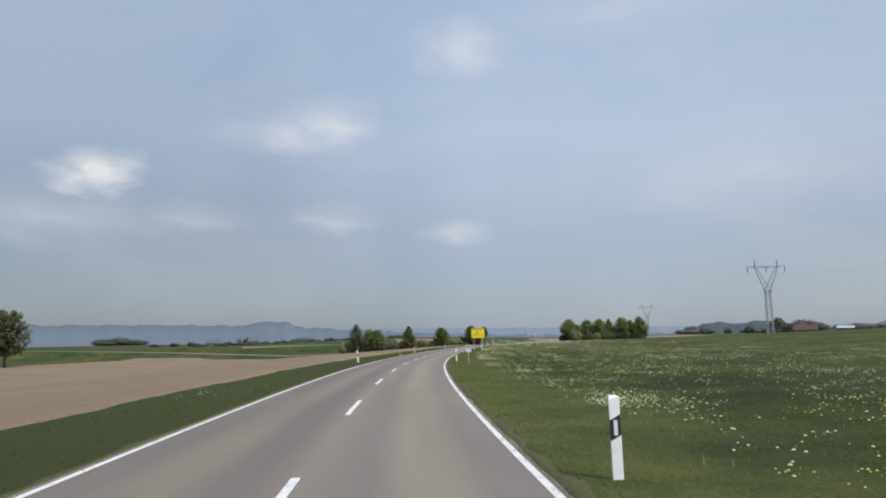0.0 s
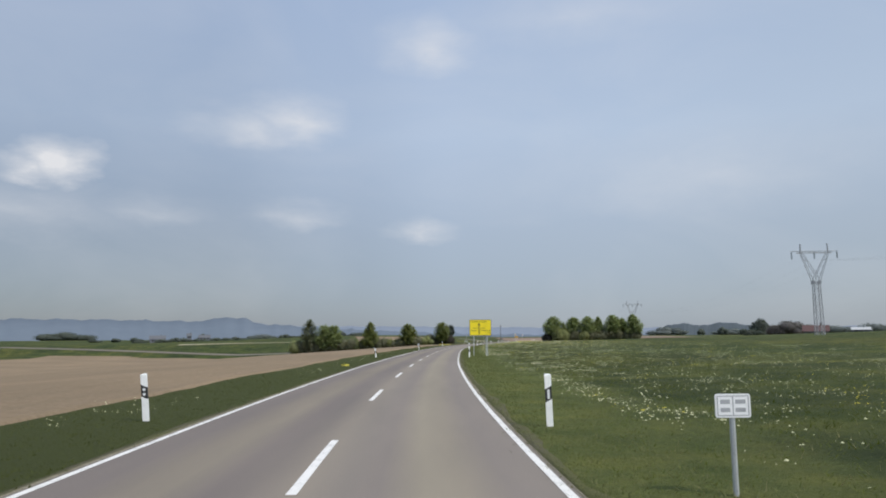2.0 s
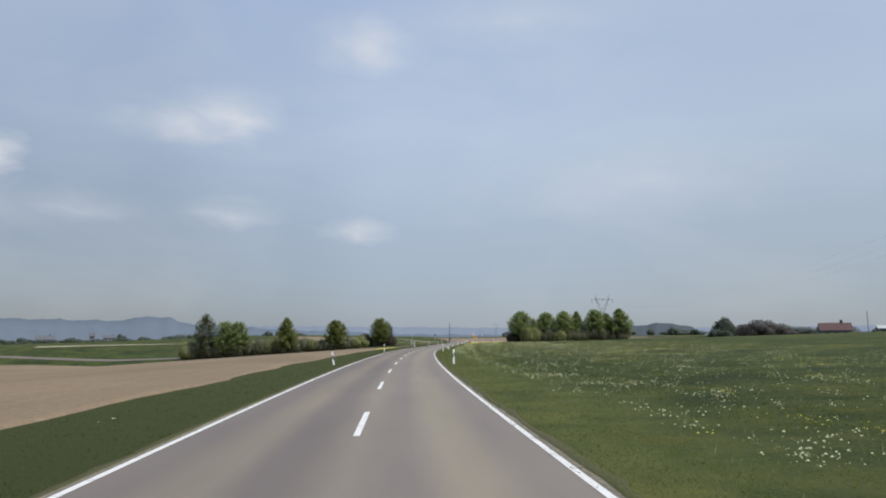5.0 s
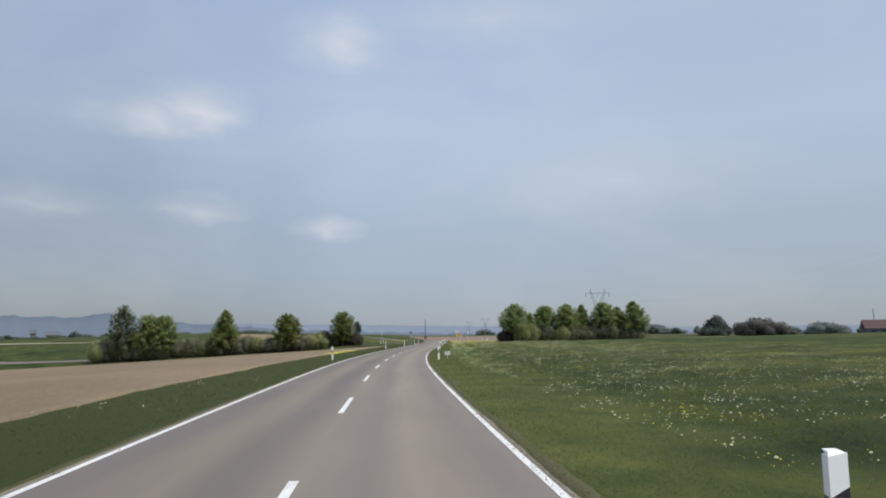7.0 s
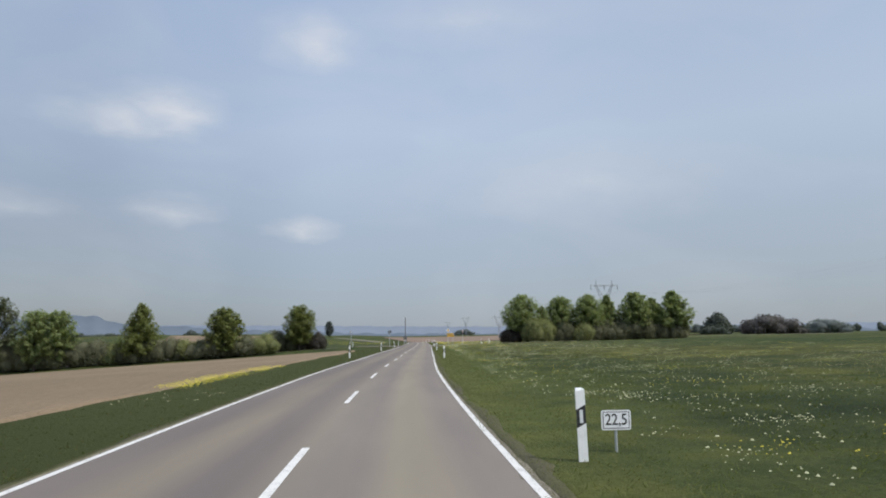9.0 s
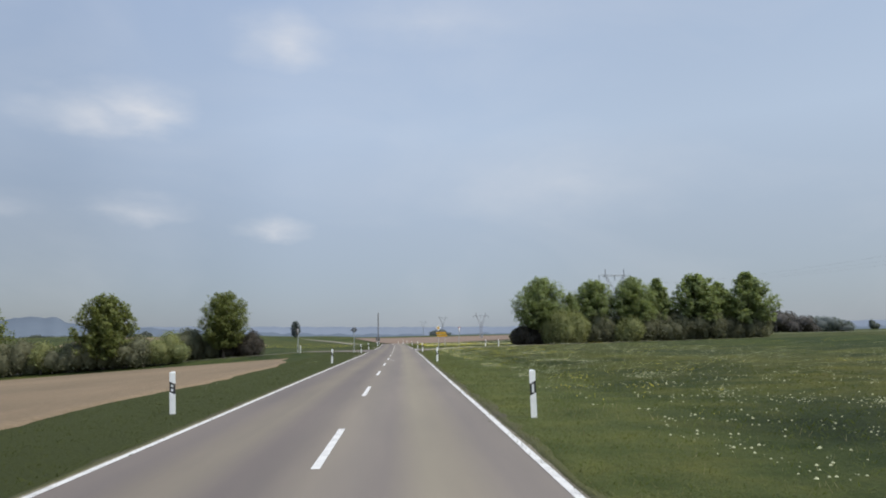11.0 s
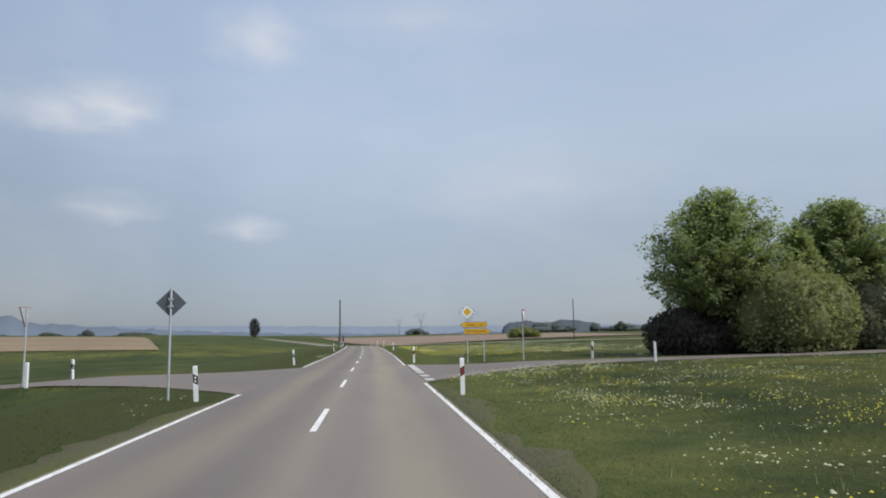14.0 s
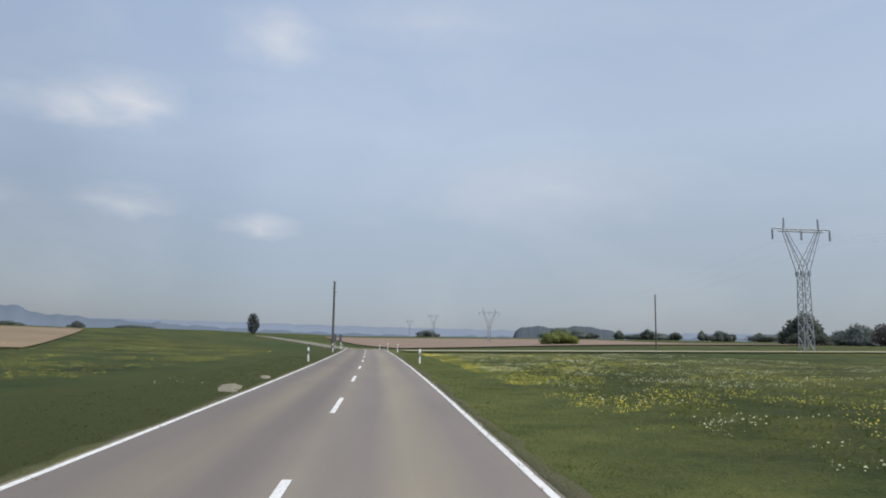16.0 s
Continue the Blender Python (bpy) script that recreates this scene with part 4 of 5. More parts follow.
def pylon_meshes():
    legs, bracing, arms, beam = Lattice(), Lattice(), Lattice(), Lattice()
    levels = [0, 2.8, 5.4, 7.8, 10.0, 12.0, 13.7]
    wide = [0.95 - 0.20 * z / 13.7 for z in levels]
    for sx in (-1, 1):
        for sy in (-1, 1):
            legs.tube((sx * wide[0], sy * wide[0], -0.4), (sx * wide[-1], sy * wide[-1], 13.7), 0.13, 0.10, 5)
    for i in range(len(levels) - 1):
        a, b, z0, z1 = wide[i], wide[i + 1], levels[i], levels[i + 1]
        for (x0, y0, x1, y1) in ((-1, -1, 1, -1), (1, -1, 1, 1), (1, 1, -1, 1), (-1, 1, -1, -1)):
            bracing.tube((x0 * a, y0 * a, z0), (x1 * b, y1 * b, z1), 0.055, sides=4)
            bracing.tube((x1 * a, y1 * a, z0), (x0 * b, y0 * b, z1), 0.055, sides=4)
            bracing.tube((x0 * b, y0 * b, z1), (x1 * b, y1 * b, z1), 0.06, sides=4)
    w = wide[-1]
    for s in (-1, 1):
        # the two arms of the Y
        for sy in (-1, 1):
            arms.tube((s * w, sy * w, 13.7), (s * 3.75, sy * 0.32, 21.5), 0.10, 0.08, 5)
            arms.tube((s * 0.05, sy * w * 0.9, 15.9), (s * 3.2, sy * 0.32, 21.5), 0.08, 0.07, 5)
            arms.tube((s * w, sy * w, 13.7), (s * 0.05, sy * w * 0.9, 15.9), 0.08, 0.07, 5)
            for t in (0.25, 0.5, 0.75):
                p = Vector((s * w, sy * w, 13.7)).lerp(Vector((s * 3.75, sy * 0.32, 21.5)), t)
                q = Vector((s * 0.05, sy * w * 0.9, 15.9)).lerp(Vector((s * 3.2, sy * 0.32, 21.5)), t - 0.12)
                arms.tube(p, q, 0.045, sides=4)
        arms.tube((s * 3.6, 0, 21.2), (s * 3.5, 0, 23.7), 0.24, 0.17, 6)
    arms.tube((-w, 0, 15.2), (w, 0, 15.2), 0.08, sides=4)
    for s in (-1, 1):
        # gusset plates where the fork leaves the shaft
        for sy in (-1, 1):
            arms.box((s * w - 0.22, sy * w - 0.22, 13.3), (s * w + 0.22, sy * w + 0.22, 14.1))
    for sy in (-1, 1):
        beam.tube((-6.1, sy * 0.12, 21.75), (6.1, sy * 0.12, 21.75), 0.08, sides=5)
        beam.tube((-4.6, sy * 0.3, 21.3), (4.6, sy * 0.3, 21.3), 0.08, sides=5)
    for i in range(24):
        x0, x1 = -4.6 + 9.2 * i / 24, -4.6 + 9.2 * (i + 1) / 24
        beam.tube((x0, 0.2, 21.75 if i % 2 else 21.3), (x1, 0.2, 21.3 if i % 2 else 21.75), 0.04, sides=4)
    string = Build()
    for i in range(9):
        z = -0.15 - 0.2 * i
        string.tube((0, 0, z), (0, 0, z - 0.13), 0.22, 0.15, 8)
        string.tube((0, 0, z - 0.13), (0, 0, z - 0.21), 0.03, sides=5)
    return (("leg_frame", legs.mesh("leg_frame", LATTICE)), ("bracing", bracing.mesh("bracing", LATTICE)), ("fork", arms.mesh("fork", LATTICE)),
            ("crossarm", beam.mesh("crossarm", LATTICE)), string.mesh("insulator_string", GLASS_INSULATOR))


def pylon(x, y, top, turn):
    z = min(land_z(x, y), top - 22.0)
    ob = thing("pylon", (x, y, z), "tall grey lattice power pylon with a forked head", "pylon", "power line pylons", turn=turn)
    *frames, string = PYLON
    for name, me in frames:
        part(name, me, ob)
    for sx in (-5.9, 0.0, 5.9):
        hang = part("insulator_string", string, ob, "hanging glass insulator string")
        hang.location = (sx, 0, 21.68)
    k = (top - z) / 23.7
    ob.scale = (0.88, 0.88, k)
    return ob


PYLON = pylon_meshes()
line_places = [(68.0, -42.0, 23.9), (95.2, 206.2, 23.6), (122.3, 452.5, 22.8), (147.5, 700.0, 17.8), (177.5, 948.0, 23.7), (207.0, 1196.0, 25.0)]
for x, y, top in line_places:
    pylon(x, y, top, -6.6)
for s in (-5.9, 0.0, 5.9):
    for (x0, y0, t0), (x1, y1, t1) in zip(line_places, line_places[1:]):
        run = Build()
        pts = []
        for i in range(25):
            t = i / 24
            pts.append((x0 + (x1 - x0) * t + s * 0.874, y0 + (y1 - y0) * t - s * 0.101, (t0 + (t1 - t0) * t) - 4.1 - 6.5 * 4 * t * (1 - t)))
        for p, q in zip(pts, pts[1:]):
            run.tube(p, q, 0.007, sides=3)
        tagged(new("power_cable", run.mesh("power_cable", LATTICE)), "thin sagging power cable between two pylons", "cable", "power cables")


# ---- trees ----
def unit(v):
    return v / np.linalg.norm(v, axis=1, keepdims=True)


def twig_leaves(starts, ends, per, size, spread, rng):
    """Loose leaves along twigs, thicker towards their tips; numpy all through."""
    n = len(starts) * per
    t = np.tile(rng.random(per) ** 0.7, len(starts))[:, None] + rng.normal(scale=0.05, size=(n, 1))
    p, q = np.repeat(starts, per, 0), np.repeat(ends, per, 0)
    where = p + (q - p) * t + np.clip(rng.normal(size=(n, 3)), -1.7, 1.7) * spread * (1.15 - 0.75 * t) * np.array([1, 1, 0.7])
    # leaves face mostly up and a little outwards along the twig
    nrm = unit(unit(q - p) * 0.5 + np.array([0, 0, 0.7]) + rng.normal(scale=0.42, size=(n, 3)))
    a = unit(np.cross(nrm, rng.normal(size=(n, 3))))
    b = np.cross(nrm, a)
    k = (size * (0.6 + 0.8 * rng.random(n)))[:, None]
    quad = np.stack([where - a * k, where + b * k * 0.6 - nrm * k * 0.12, where + a * k, where - b * k * 0.6 - nrm * k * 0.12], 1)
    return quad.reshape(-1, 3)


SHAPES = {
    "dome": lambda h: float(np.interp(h, [0, 0.1, 0.25, 0.5, 0.69, 0.84, 0.94, 1], [0.58, 0.85, 1.0, 0.98, 0.84, 0.60, 0.36, 0.12])),
    "ovate": lambda h: math.sin(math.pi * min(1, (h * 0.9 + 0.10)) ** 0.72) ** 0.8,
    "pointed": lambda h: (1 - h) ** 0.72 * (0.6 + 0.4 * min(1, h * 5)) * 1.12,
    "round": lambda h: math.sqrt(max(0, 1 - (2 * h - 1) ** 2)) * 0.95 + 0.05,
    "broad": lambda h: min(1, 0.7 + h * 1.3) * math.sqrt(max(0.0, 1 - max(0, h - 0.3) ** 2 / 0.5)),
    "slim": lambda h: math.sin(math.pi * min(1, h * 0.92 + 0.06)) ** 0.6,
}


def tree(x, y, height, radius, bole, shape, mat, seed, label, group, boughs=90, twigs=10, per=44, size=0.10, trunk=0.24):
    """A trunk, boughs that climb out to the crown's outline, twigs on the boughs and leaves along the twigs."""
    rng = np.random.default_rng(seed)
    outline = SHAPES[shape]
    ob = thing("tree", (x, y, land_z(x, y)), label, "tree", group, turn=float(rng.random() * 360))
    wood = Build()
    axis = [Vector((rng.normal() * 0.05 * i, rng.normal() * 0.05 * i, height * 0.90 * i / 7)) for i in range(8)]
    axis[0].z = -0.4
    for i in range(7):
        k = 1 - i / 7.4
        wood.tube(axis[i], axis[i + 1], trunk * k * (1.25 if i == 0 else 1), trunk * (1 - (i + 1) / 7.4), 8)
    deep = height - bole
    starts, ends = [], []
    for i in range(boughs):
        h = min(0.985, (i + rng.random()) / boughs) ** 0.92
        a = 2.39996 * i + rng.normal() * 0.35
        reach = radius * outline(h) * (0.84 + 0.12 * rng.random() + 0.05 * math.sin(3 * a + seed)) * (1.0 if rng.random() < 0.78 else 0.55 + 0.3 * rng.random())
        zt = bole + deep * h * 0.97
        z0 = max(bole * 0.7, min(height * 0.86, zt - (0.30 + 0.45 * rng.random()) * reach - 0.25 * deep * (h - 0.2)))
        root = np.array([0.0, 0.0, z0])
        tip = np.array([math.cos(a) * reach, math.sin(a) * reach, zt])
        # lower boughs arch over and hang a little
        mid = (root + tip) / 2 + np.array([0, 0, 0.12 * reach * (1 if h < 0.45 else -0.3)])
        k = trunk * (1 - z0 / height) * 0.42 + 0.015
        if i % 2 == 0:
            wood.tube(root, mid, k, k * 0.6, 5)
            wood.tube(mid, tip, k * 0.6, 0.012, 4)
        way = (tip - root) / (np.linalg.norm(tip - root) + 1e-6)
        for j in range(twigs):
            t = 0.22 + 0.80 * (j + rng.random()) / twigs
            p = root * (1 - t) ** 2 + 2 * mid * t * (1 - t) + tip * t * t if t < 1 else tip
            d = way * 0.55 + rng.normal(size=3) * 0.55 + np.array([0, 0, 0.42 + 0.5 * h])
            d /= np.linalg.norm(d)
            starts.append(p)
            ends.append(p + d * (0.055 + 0.075 * rng.random()) * (radius + 0.35 * deep) * (0.75 + 0.25 * outline(h)))
    part("trunk", wood.mesh("trunk", BARK, True), ob, "dark bark trunk and limbs")
    leaves = twig_leaves(np.array(starts), np.array(ends), per, size, 0.06 * radius + 0.09, rng)
    part("crown", soup("crown", leaves, 4, mat), ob, "dense leafy crown")
    return ob


def bush(x, y, height, radius, mat, seed, label, group, lobes=9, per=260, size=0.14, name="bush", stretch=1.0, turn=0.0, dome=0.35):
    """Overlapping rounded lobes that close to a low dome, with loose leaves over their surfaces."""
    rng = np.random.default_rng(seed)
    ob = thing(name, (x, y, land_z(x, y)), label, "bush" if name == "bush" else "trees", group, turn=turn)
    wide = radius * stretch
    core = bmesh.new()
    centres, sizes = [], []
    for i in range(lobes):
        t = -0.9 + 1.8 * (i + 0.5) / lobes + 0.15 * rng.normal() if i else 0.1 * rng.normal()
        t = max(-1.0, min(1.0, t))
        top = height * (1 - dome * t * t) * (0.72 + 0.28 * rng.random() if i else 1.0)
        rx = max(0.30 * height, wide * 0.30) * (0.8 + 0.5 * rng.random())
        ry = min(radius, rx * 1.2) * (0.75 + 0.25 * rng.random())
        rz = top * (0.52 if i % 3 else 0.40)
        if i % 3 == 2:
            top *= 0.72
            rz = top * 0.56
        c = Vector((t * max(0.2 * wide, wide - rx * 0.7), (rng.random() - 0.5) * radius * 1.1, top - rz))
        centres.append(c)
        sizes.append((rx, ry, rz))
        part("stem", Build().tube((c.x, c.y, -0.3), (c.x, c.y, top * 0.6), 0.012 * height + 0.02, 0.01, 5).mesh("stem", BARK), ob)
        made = bmesh.ops.create_icosphere(core, subdivisions=2, radius=1.0)
        for v in made["verts"]:
            k = 0.80 + 0.20 * noise.noise(v.co * 2.1 + Vector((seed + i, 0, 0))) + 0.10 * noise.noise(v.co * 5 + Vector((0, seed + i, 0)))
            v.co = c + Vector((v.co.x * rx * k, v.co.y * ry * k, v.co.z * rz * k))
    me = bpy.data.meshes.new("inner_foliage")
    core.to_mesh(me)
    core.free()
    me.polygons.foreach_set("use_smooth", [True] * len(me.polygons))
    me.materials.append(mat)
    part("inner_foliage", me, ob)
    quads = []
    for c, s in zip(centres, sizes):
        d = rng.normal(size=(per, 3))
        d /= np.linalg.norm(d, axis=1, keepdims=True)
        bumps = np.array([noise.noise(Vector(v) * 3.1 + Vector((seed, 5, 0))) for v in d])
        where = np.array(c) + d * np.array(s) * (0.86 + 0.26 * bumps + 0.22 * rng.random(per))[:, None]
        d, where = d[where[:, 2] > 0.02 * height], where[where[:, 2] > 0.02 * height]
        nrm = d * 0.8 + np.array([0, 0, 0.5]) + rng.normal(scale=0.75, size=d.shape)
        nrm /= np.linalg.norm(nrm, axis=1, keepdims=True)
        a = np.cross(nrm, rng.normal(size=d.shape))
        a /= np.linalg.norm(a, axis=1, keepdims=True)
        b = np.cross(nrm, a)
        k = (size * (0.6 + 0.8 * rng.random(len(d))))[:, None]
        quads.append(np.stack([where - a * k, where + b * k * 0.65, where + a * k, where - b * k * 0.65], 1).reshape(-1, 3))
    part("foliage", soup("foliage", np.concatenate(quads), 4, mat), ob)
    return ob


right_row = ((23.4, 10.75, 5.2, 2.6, "dome", 0.0), (32.0, 10.45, 4.4, 2.2, "dome", 0.8), (38.0, 10.75, 4.2, 2.4, "dome", -0.6), (42.5, 10.7, 3.2, 2.4, "pointed", 1.0), (48.6, 11.15, 4.4, 2.4, "dome", 0.2),
             (52.6, 9.9, 3.2, 2.4, "ovate", 1.2), (56.9, 11.4, 4.7, 2.4, "ovate", -0.2))
for i, (a, h, r, bole, shape, off) in enumerate(right_row):
    x, y = by_side(a, 7.6 + off)
    near = i < 3
    tree(x, y, h - land_z(x, y), r, bole, shape, LEAF, 20 + i, "broad green lime tree in spring leaf in the roadside row", "row of trees along the side road",
         *((170, 8, 38, 0.115) if near else (120, 8, 30, 0.17)), 0.23)
x, y = by_side(27.6, 5.6)
tree(x, y, 8.4 - land_z(x, y), 2.2, 2.5, "pointed", LEAF, 33, "slender young olive-green tree between two broad limes", "row of trees along the side road", 48, 8, 34, 0.085, 0.12)
left_row = ((-80.6, 10.5, 4.0, 2.6, "slim", LEAF_GREY, -10.5), (-73.8, 7.9, 3.9, 1.6, "round", LEAF, -10.2), (-69.6, 7.8, 3.7, 1.6, "round", LEAF, -10.0), (-53.8, 8.8, 5.0, 1.6, "pointed", LEAF_FRESH, -9.2),
            (-37.2, 7.9, 4.1, 1.4, "dome", LEAF_FRESH, -9.8), (-24.3, 8.7, 3.75, 1.6, "slim", LEAF_FRESH, -0.4))
for i, (a, top, r, bole, shape, mat, c) in enumerate(left_row):
    x, y = by_side(a, c)
    last = i == 5
    tree(x, y, top - land_z(x, y), r, bole, shape, mat, 40 + i, "sparse greyish young tree above the hedge" if mat is LEAF_GREY else "fresh green tree standing in the hedge", "row of trees along the hedge",
         *((160, 8, 36, 0.105) if last else (70, 8, 26, 0.17) if mat is LEAF_GREY else (110, 8, 28, 0.17)), 0.2)
rng0 = np.random.default_rng(5)
hedge_line = [20.3, 21.7, 23.5, 25.4, 25.3, 27.6, 29.8] + [32.8 + 3.1 * i for i in range(9)]
for i, a in enumerate(hedge_line):
    olive = i in (4, 5, 8)
    x, y = by_side(a, (4.3 if olive else 6.4) + 1.0 * rng0.random())
    h = (2.85, 3.0, 2.9, 3.3, 5.3, 5.2)[i] if i < 6 else 4.0 + 1.0 * rng0.random() - 0.5 * (i > 13)
    bush(x, y, h, 2.2, LEAF_OLIVE if olive else LEAF_BROWN if i < 3 else LEAF_HEDGE, 100 + i, "olive-green tall bush in the roadside hedge" if olive else "dark dense hedge bush beneath the roadside trees",
         "hedge along the side road", 10, 1500 if i < 6 else 700, 0.105 if i < 6 else 0.125, stretch=0.9 if i < 2 else 1.25, turn=-10, dome=0.08)
for i in range(24):
    a = (-20.6, -23.2, -26.4, -29.6, -29.4)[i] if i < 5 else -33.2 - 2.9 * (i - 5)
    x, y = by_side(a, (1.0 if i < 4 else float(np.interp(a, [-90, -55, -38, -17], [-9.5, -9.0, -9.8, -10.2]))) + 0.9 * rng0.random())
    z = land_z(x, y)
    top = (3.2, 3.0, 3.3, 3.75, 3.1)[i] if i < 5 else (2.5, 2.1, 2.6, 2.0, 1.8)[i % 5] + 0.6 * rng0.random() - 0.018 * max(0.0, -a - 45)
    olive = i in (4, 9, 14)
    bush(x, y, top - z, 2.1, LEAF_OLIVE if olive else LEAF_BROWN if i < 2 else LEAF_HEDGE, 130 + i, "olive-green hedge bush at the end of the field" if olive else "olive-brown hedge bush at the end of the field", "hedge at the end of the field", 10, 900 if i < 5 else 480,
         0.085 if i < 5 else 0.12, stretch=0.9 if i == 0 else 1.3, turn=-10, dome=0.2)
x, y = by_side(-87.4, -9.5)
bush(x, y, 1.9 - land_z(x, y), 2.6, LEAF_OLIVE, 160, "lone round bush beyond the hedge's end", "hedge at the end of the field", 8, 700, 0.1)
tree(-168.5, 262.0, 21.5, 9.5, 5.5, "broad", LEAF_GREY, 61, "large old spreading tree in the far meadow", "", 80, 9, 32, 0.32, 0.55)
tree(29.3, 848.0, 14.0, 4.6, 0.8, "slim", LEAF_FAR, 62, "dark lone tree on the rise", "", 50, 7, 24, 0.42, 0.35)

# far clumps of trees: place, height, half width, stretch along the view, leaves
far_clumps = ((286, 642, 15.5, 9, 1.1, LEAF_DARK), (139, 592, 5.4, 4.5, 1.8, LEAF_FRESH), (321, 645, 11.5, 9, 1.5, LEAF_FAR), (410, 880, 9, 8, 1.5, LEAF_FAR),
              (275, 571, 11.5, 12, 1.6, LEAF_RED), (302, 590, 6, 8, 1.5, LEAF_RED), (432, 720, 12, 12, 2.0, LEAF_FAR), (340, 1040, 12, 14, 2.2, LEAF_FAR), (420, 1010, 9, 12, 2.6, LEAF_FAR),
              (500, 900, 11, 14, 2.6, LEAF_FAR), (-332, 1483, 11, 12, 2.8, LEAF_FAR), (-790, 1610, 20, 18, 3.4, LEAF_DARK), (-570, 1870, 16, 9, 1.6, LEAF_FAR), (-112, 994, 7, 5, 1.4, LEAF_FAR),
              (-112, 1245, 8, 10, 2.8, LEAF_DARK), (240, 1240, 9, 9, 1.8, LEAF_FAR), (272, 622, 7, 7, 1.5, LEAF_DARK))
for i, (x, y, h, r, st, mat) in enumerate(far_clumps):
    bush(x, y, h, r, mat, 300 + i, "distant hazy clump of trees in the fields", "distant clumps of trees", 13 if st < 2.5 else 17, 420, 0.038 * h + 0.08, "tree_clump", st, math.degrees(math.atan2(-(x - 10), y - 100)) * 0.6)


for x0, y0, x1, y1, count, h in ((-205, 560, -95, 610, 9, 3.4), (-330, 760, -120, 800, 12, 4.5), (-160, 640, -60, 660, 7, 3.0), (330, 960, 720, 840, 17, 10.0)):
    for i in range(count):
        t = i / (count - 1)
        bush(x0 + (x1 - x0) * t, y0 + (y1 - y0) * t, h * (0.7 + 0.5 * ((i * 7) % 5) / 5), 5.0, LEAF_DARK, 400 + i + count, "dark low hedgerow bush in the distant valley", "hedgerows in the distant valley", 7, 200, 0.22, stretch=1.7, turn=12)


# ---- far buildings ----
def farmhouse(x, y, w, d, wall, ridge, turn, label, roof_mat, base=None):
    z = land_z(x, y) if base is None else base
    ob = thing("farmhouse", (x, y, z), label, "house", "distant farm buildings", turn=turn)
    part("wall", Build().box((-w / 2, -d / 2, -3.0), (w / 2, d / 2, wall)).mesh("wall", PLASTER), ob)
    o = 0.5
    roof = Build().add([(-w / 2 - o, -d / 2 - o, wall - 0.2), (w / 2 + o, -d / 2 - o, wall - 0.2), (w / 2 + o, d / 2 + o, wall - 0.2), (-w / 2 - o, d / 2 + o, wall - 0.2), (-w / 2 - o, 0, ridge), (w / 2 + o, 0, ridge)],
                       [(0, 1, 5, 4), (2, 3, 4, 5), (1, 2, 5), (3, 0, 4), (3, 2, 1, 0)])
    roof = part("roof", roof.mesh("roof", roof_mat), ob)
    part("chimney", Build().box((w * 0.18, -0.4, ridge - 1.2), (w * 0.18 + 0.8, 0.4, ridge + 1.0)).mesh("chimney", roof_mat), roof)
    for k in (-0.3, 0.0, 0.3):
        part("window", Build().box((w * k - 0.6, -d / 2 - 0.04, wall - 2.2), (w * k + 0.6, -d / 2 + 0.02, wall - 0.8)).mesh("window", INK), ob)
    return ob


farmhouse(170, 344, 9.5, 7, 1.9, 4.4, -28, "farmhouse with a dark red tiled roof behind the field's crest", TILE_RED)
farmhouse(186, 338, 6.4, 4.5, 2.0, 2.9, -28, "low pale shed behind the field's crest", TILE_PALE)
farmhouse(-239, 685, 13, 8, 3.6, 6.8, 20, "grey barn in the distant valley", TILE_GREY)
farmhouse(-280, 893, 5, 5, 5.0, 8.0, 20, "small white house in the distant valley", TILE_GREY)
farmhouse(-262, 893, 13, 8, 3.0, 6.0, 20, "long low barn in the distant valley", TILE_GREY)
farmhouse(-196, 1215, 14, 8, 3.0, 4.6, 20, "pale farm building in the distant valley", TILE_GREY)
farmhouse(-226, 1215, 9, 8, 3.0, 4.6, 20, "pale farm building in the distant valley", TILE_GREY)


# ---- far hills ----
def hills(name, label, radius, profile, mat, seed, rough=1.0, span=(-62, 62), step=0.25):
    """A wooded ridge; profile: azimuth to the left of north and height."""
    rng = np.random.default_rng(seed)
    azs = np.arange(span[0], span[1], step)
    hs = np.interp(azs, [p[0] for p in profile], [p[1] for p in profile])
    hs = hs + rough * (rng.normal(size=len(azs)) * 0.9 + 2.0 * np.sin(azs * 2.3) + 1.5 * np.sin(azs * 5.1 + 1))
    verts, faces = [], []
    for a, h in zip(azs, hs):
        t = radians(a)
        for k, zz in ((0.90, -12.0), (0.96, h * 0.55), (1.0, h), (1.06, -12.0)):
            verts.append((-math.sin(t) * radius * k, 150 + math.cos(t) * radius * k, zz))
    n = len(azs)
    faces = [(i * 4 + j, i * 4 + j + 1, (i + 1) * 4 + j + 1, (i + 1) * 4 + j) for i in range(n - 1) for j in range(3)]
    return tagged(new(name, mesh_from(name, verts, faces, mat, True)), label, "hills", kind="structure")


# bluish and pale: the haze of distance is mixed into these base colours
HILL_NEAR = wooded_material("hazed_ridge_woods", (0.124, 0.152, 0.186), (0.134, 0.163, 0.198), 0.02)
HILL_FAR = wooded_material("pale_hazed_woods", (0.188, 0.220, 0.266), (0.198, 0.230, 0.278), 0.012)
hills("backdrop_hills", "wooded ridge on the horizon, tinted blue-grey with haze", 2700, [(-62, 16), (-30, 18), (-12, 14), (-4, 20), (2, 30), (7, 42), (11, 54), (14.1, 66), (14.8, 84), (16.4, 88), (17.6, 78), (19, 72), (24, 77), (32, 78), (45, 74), (62, 64)], HILL_NEAR, 1)
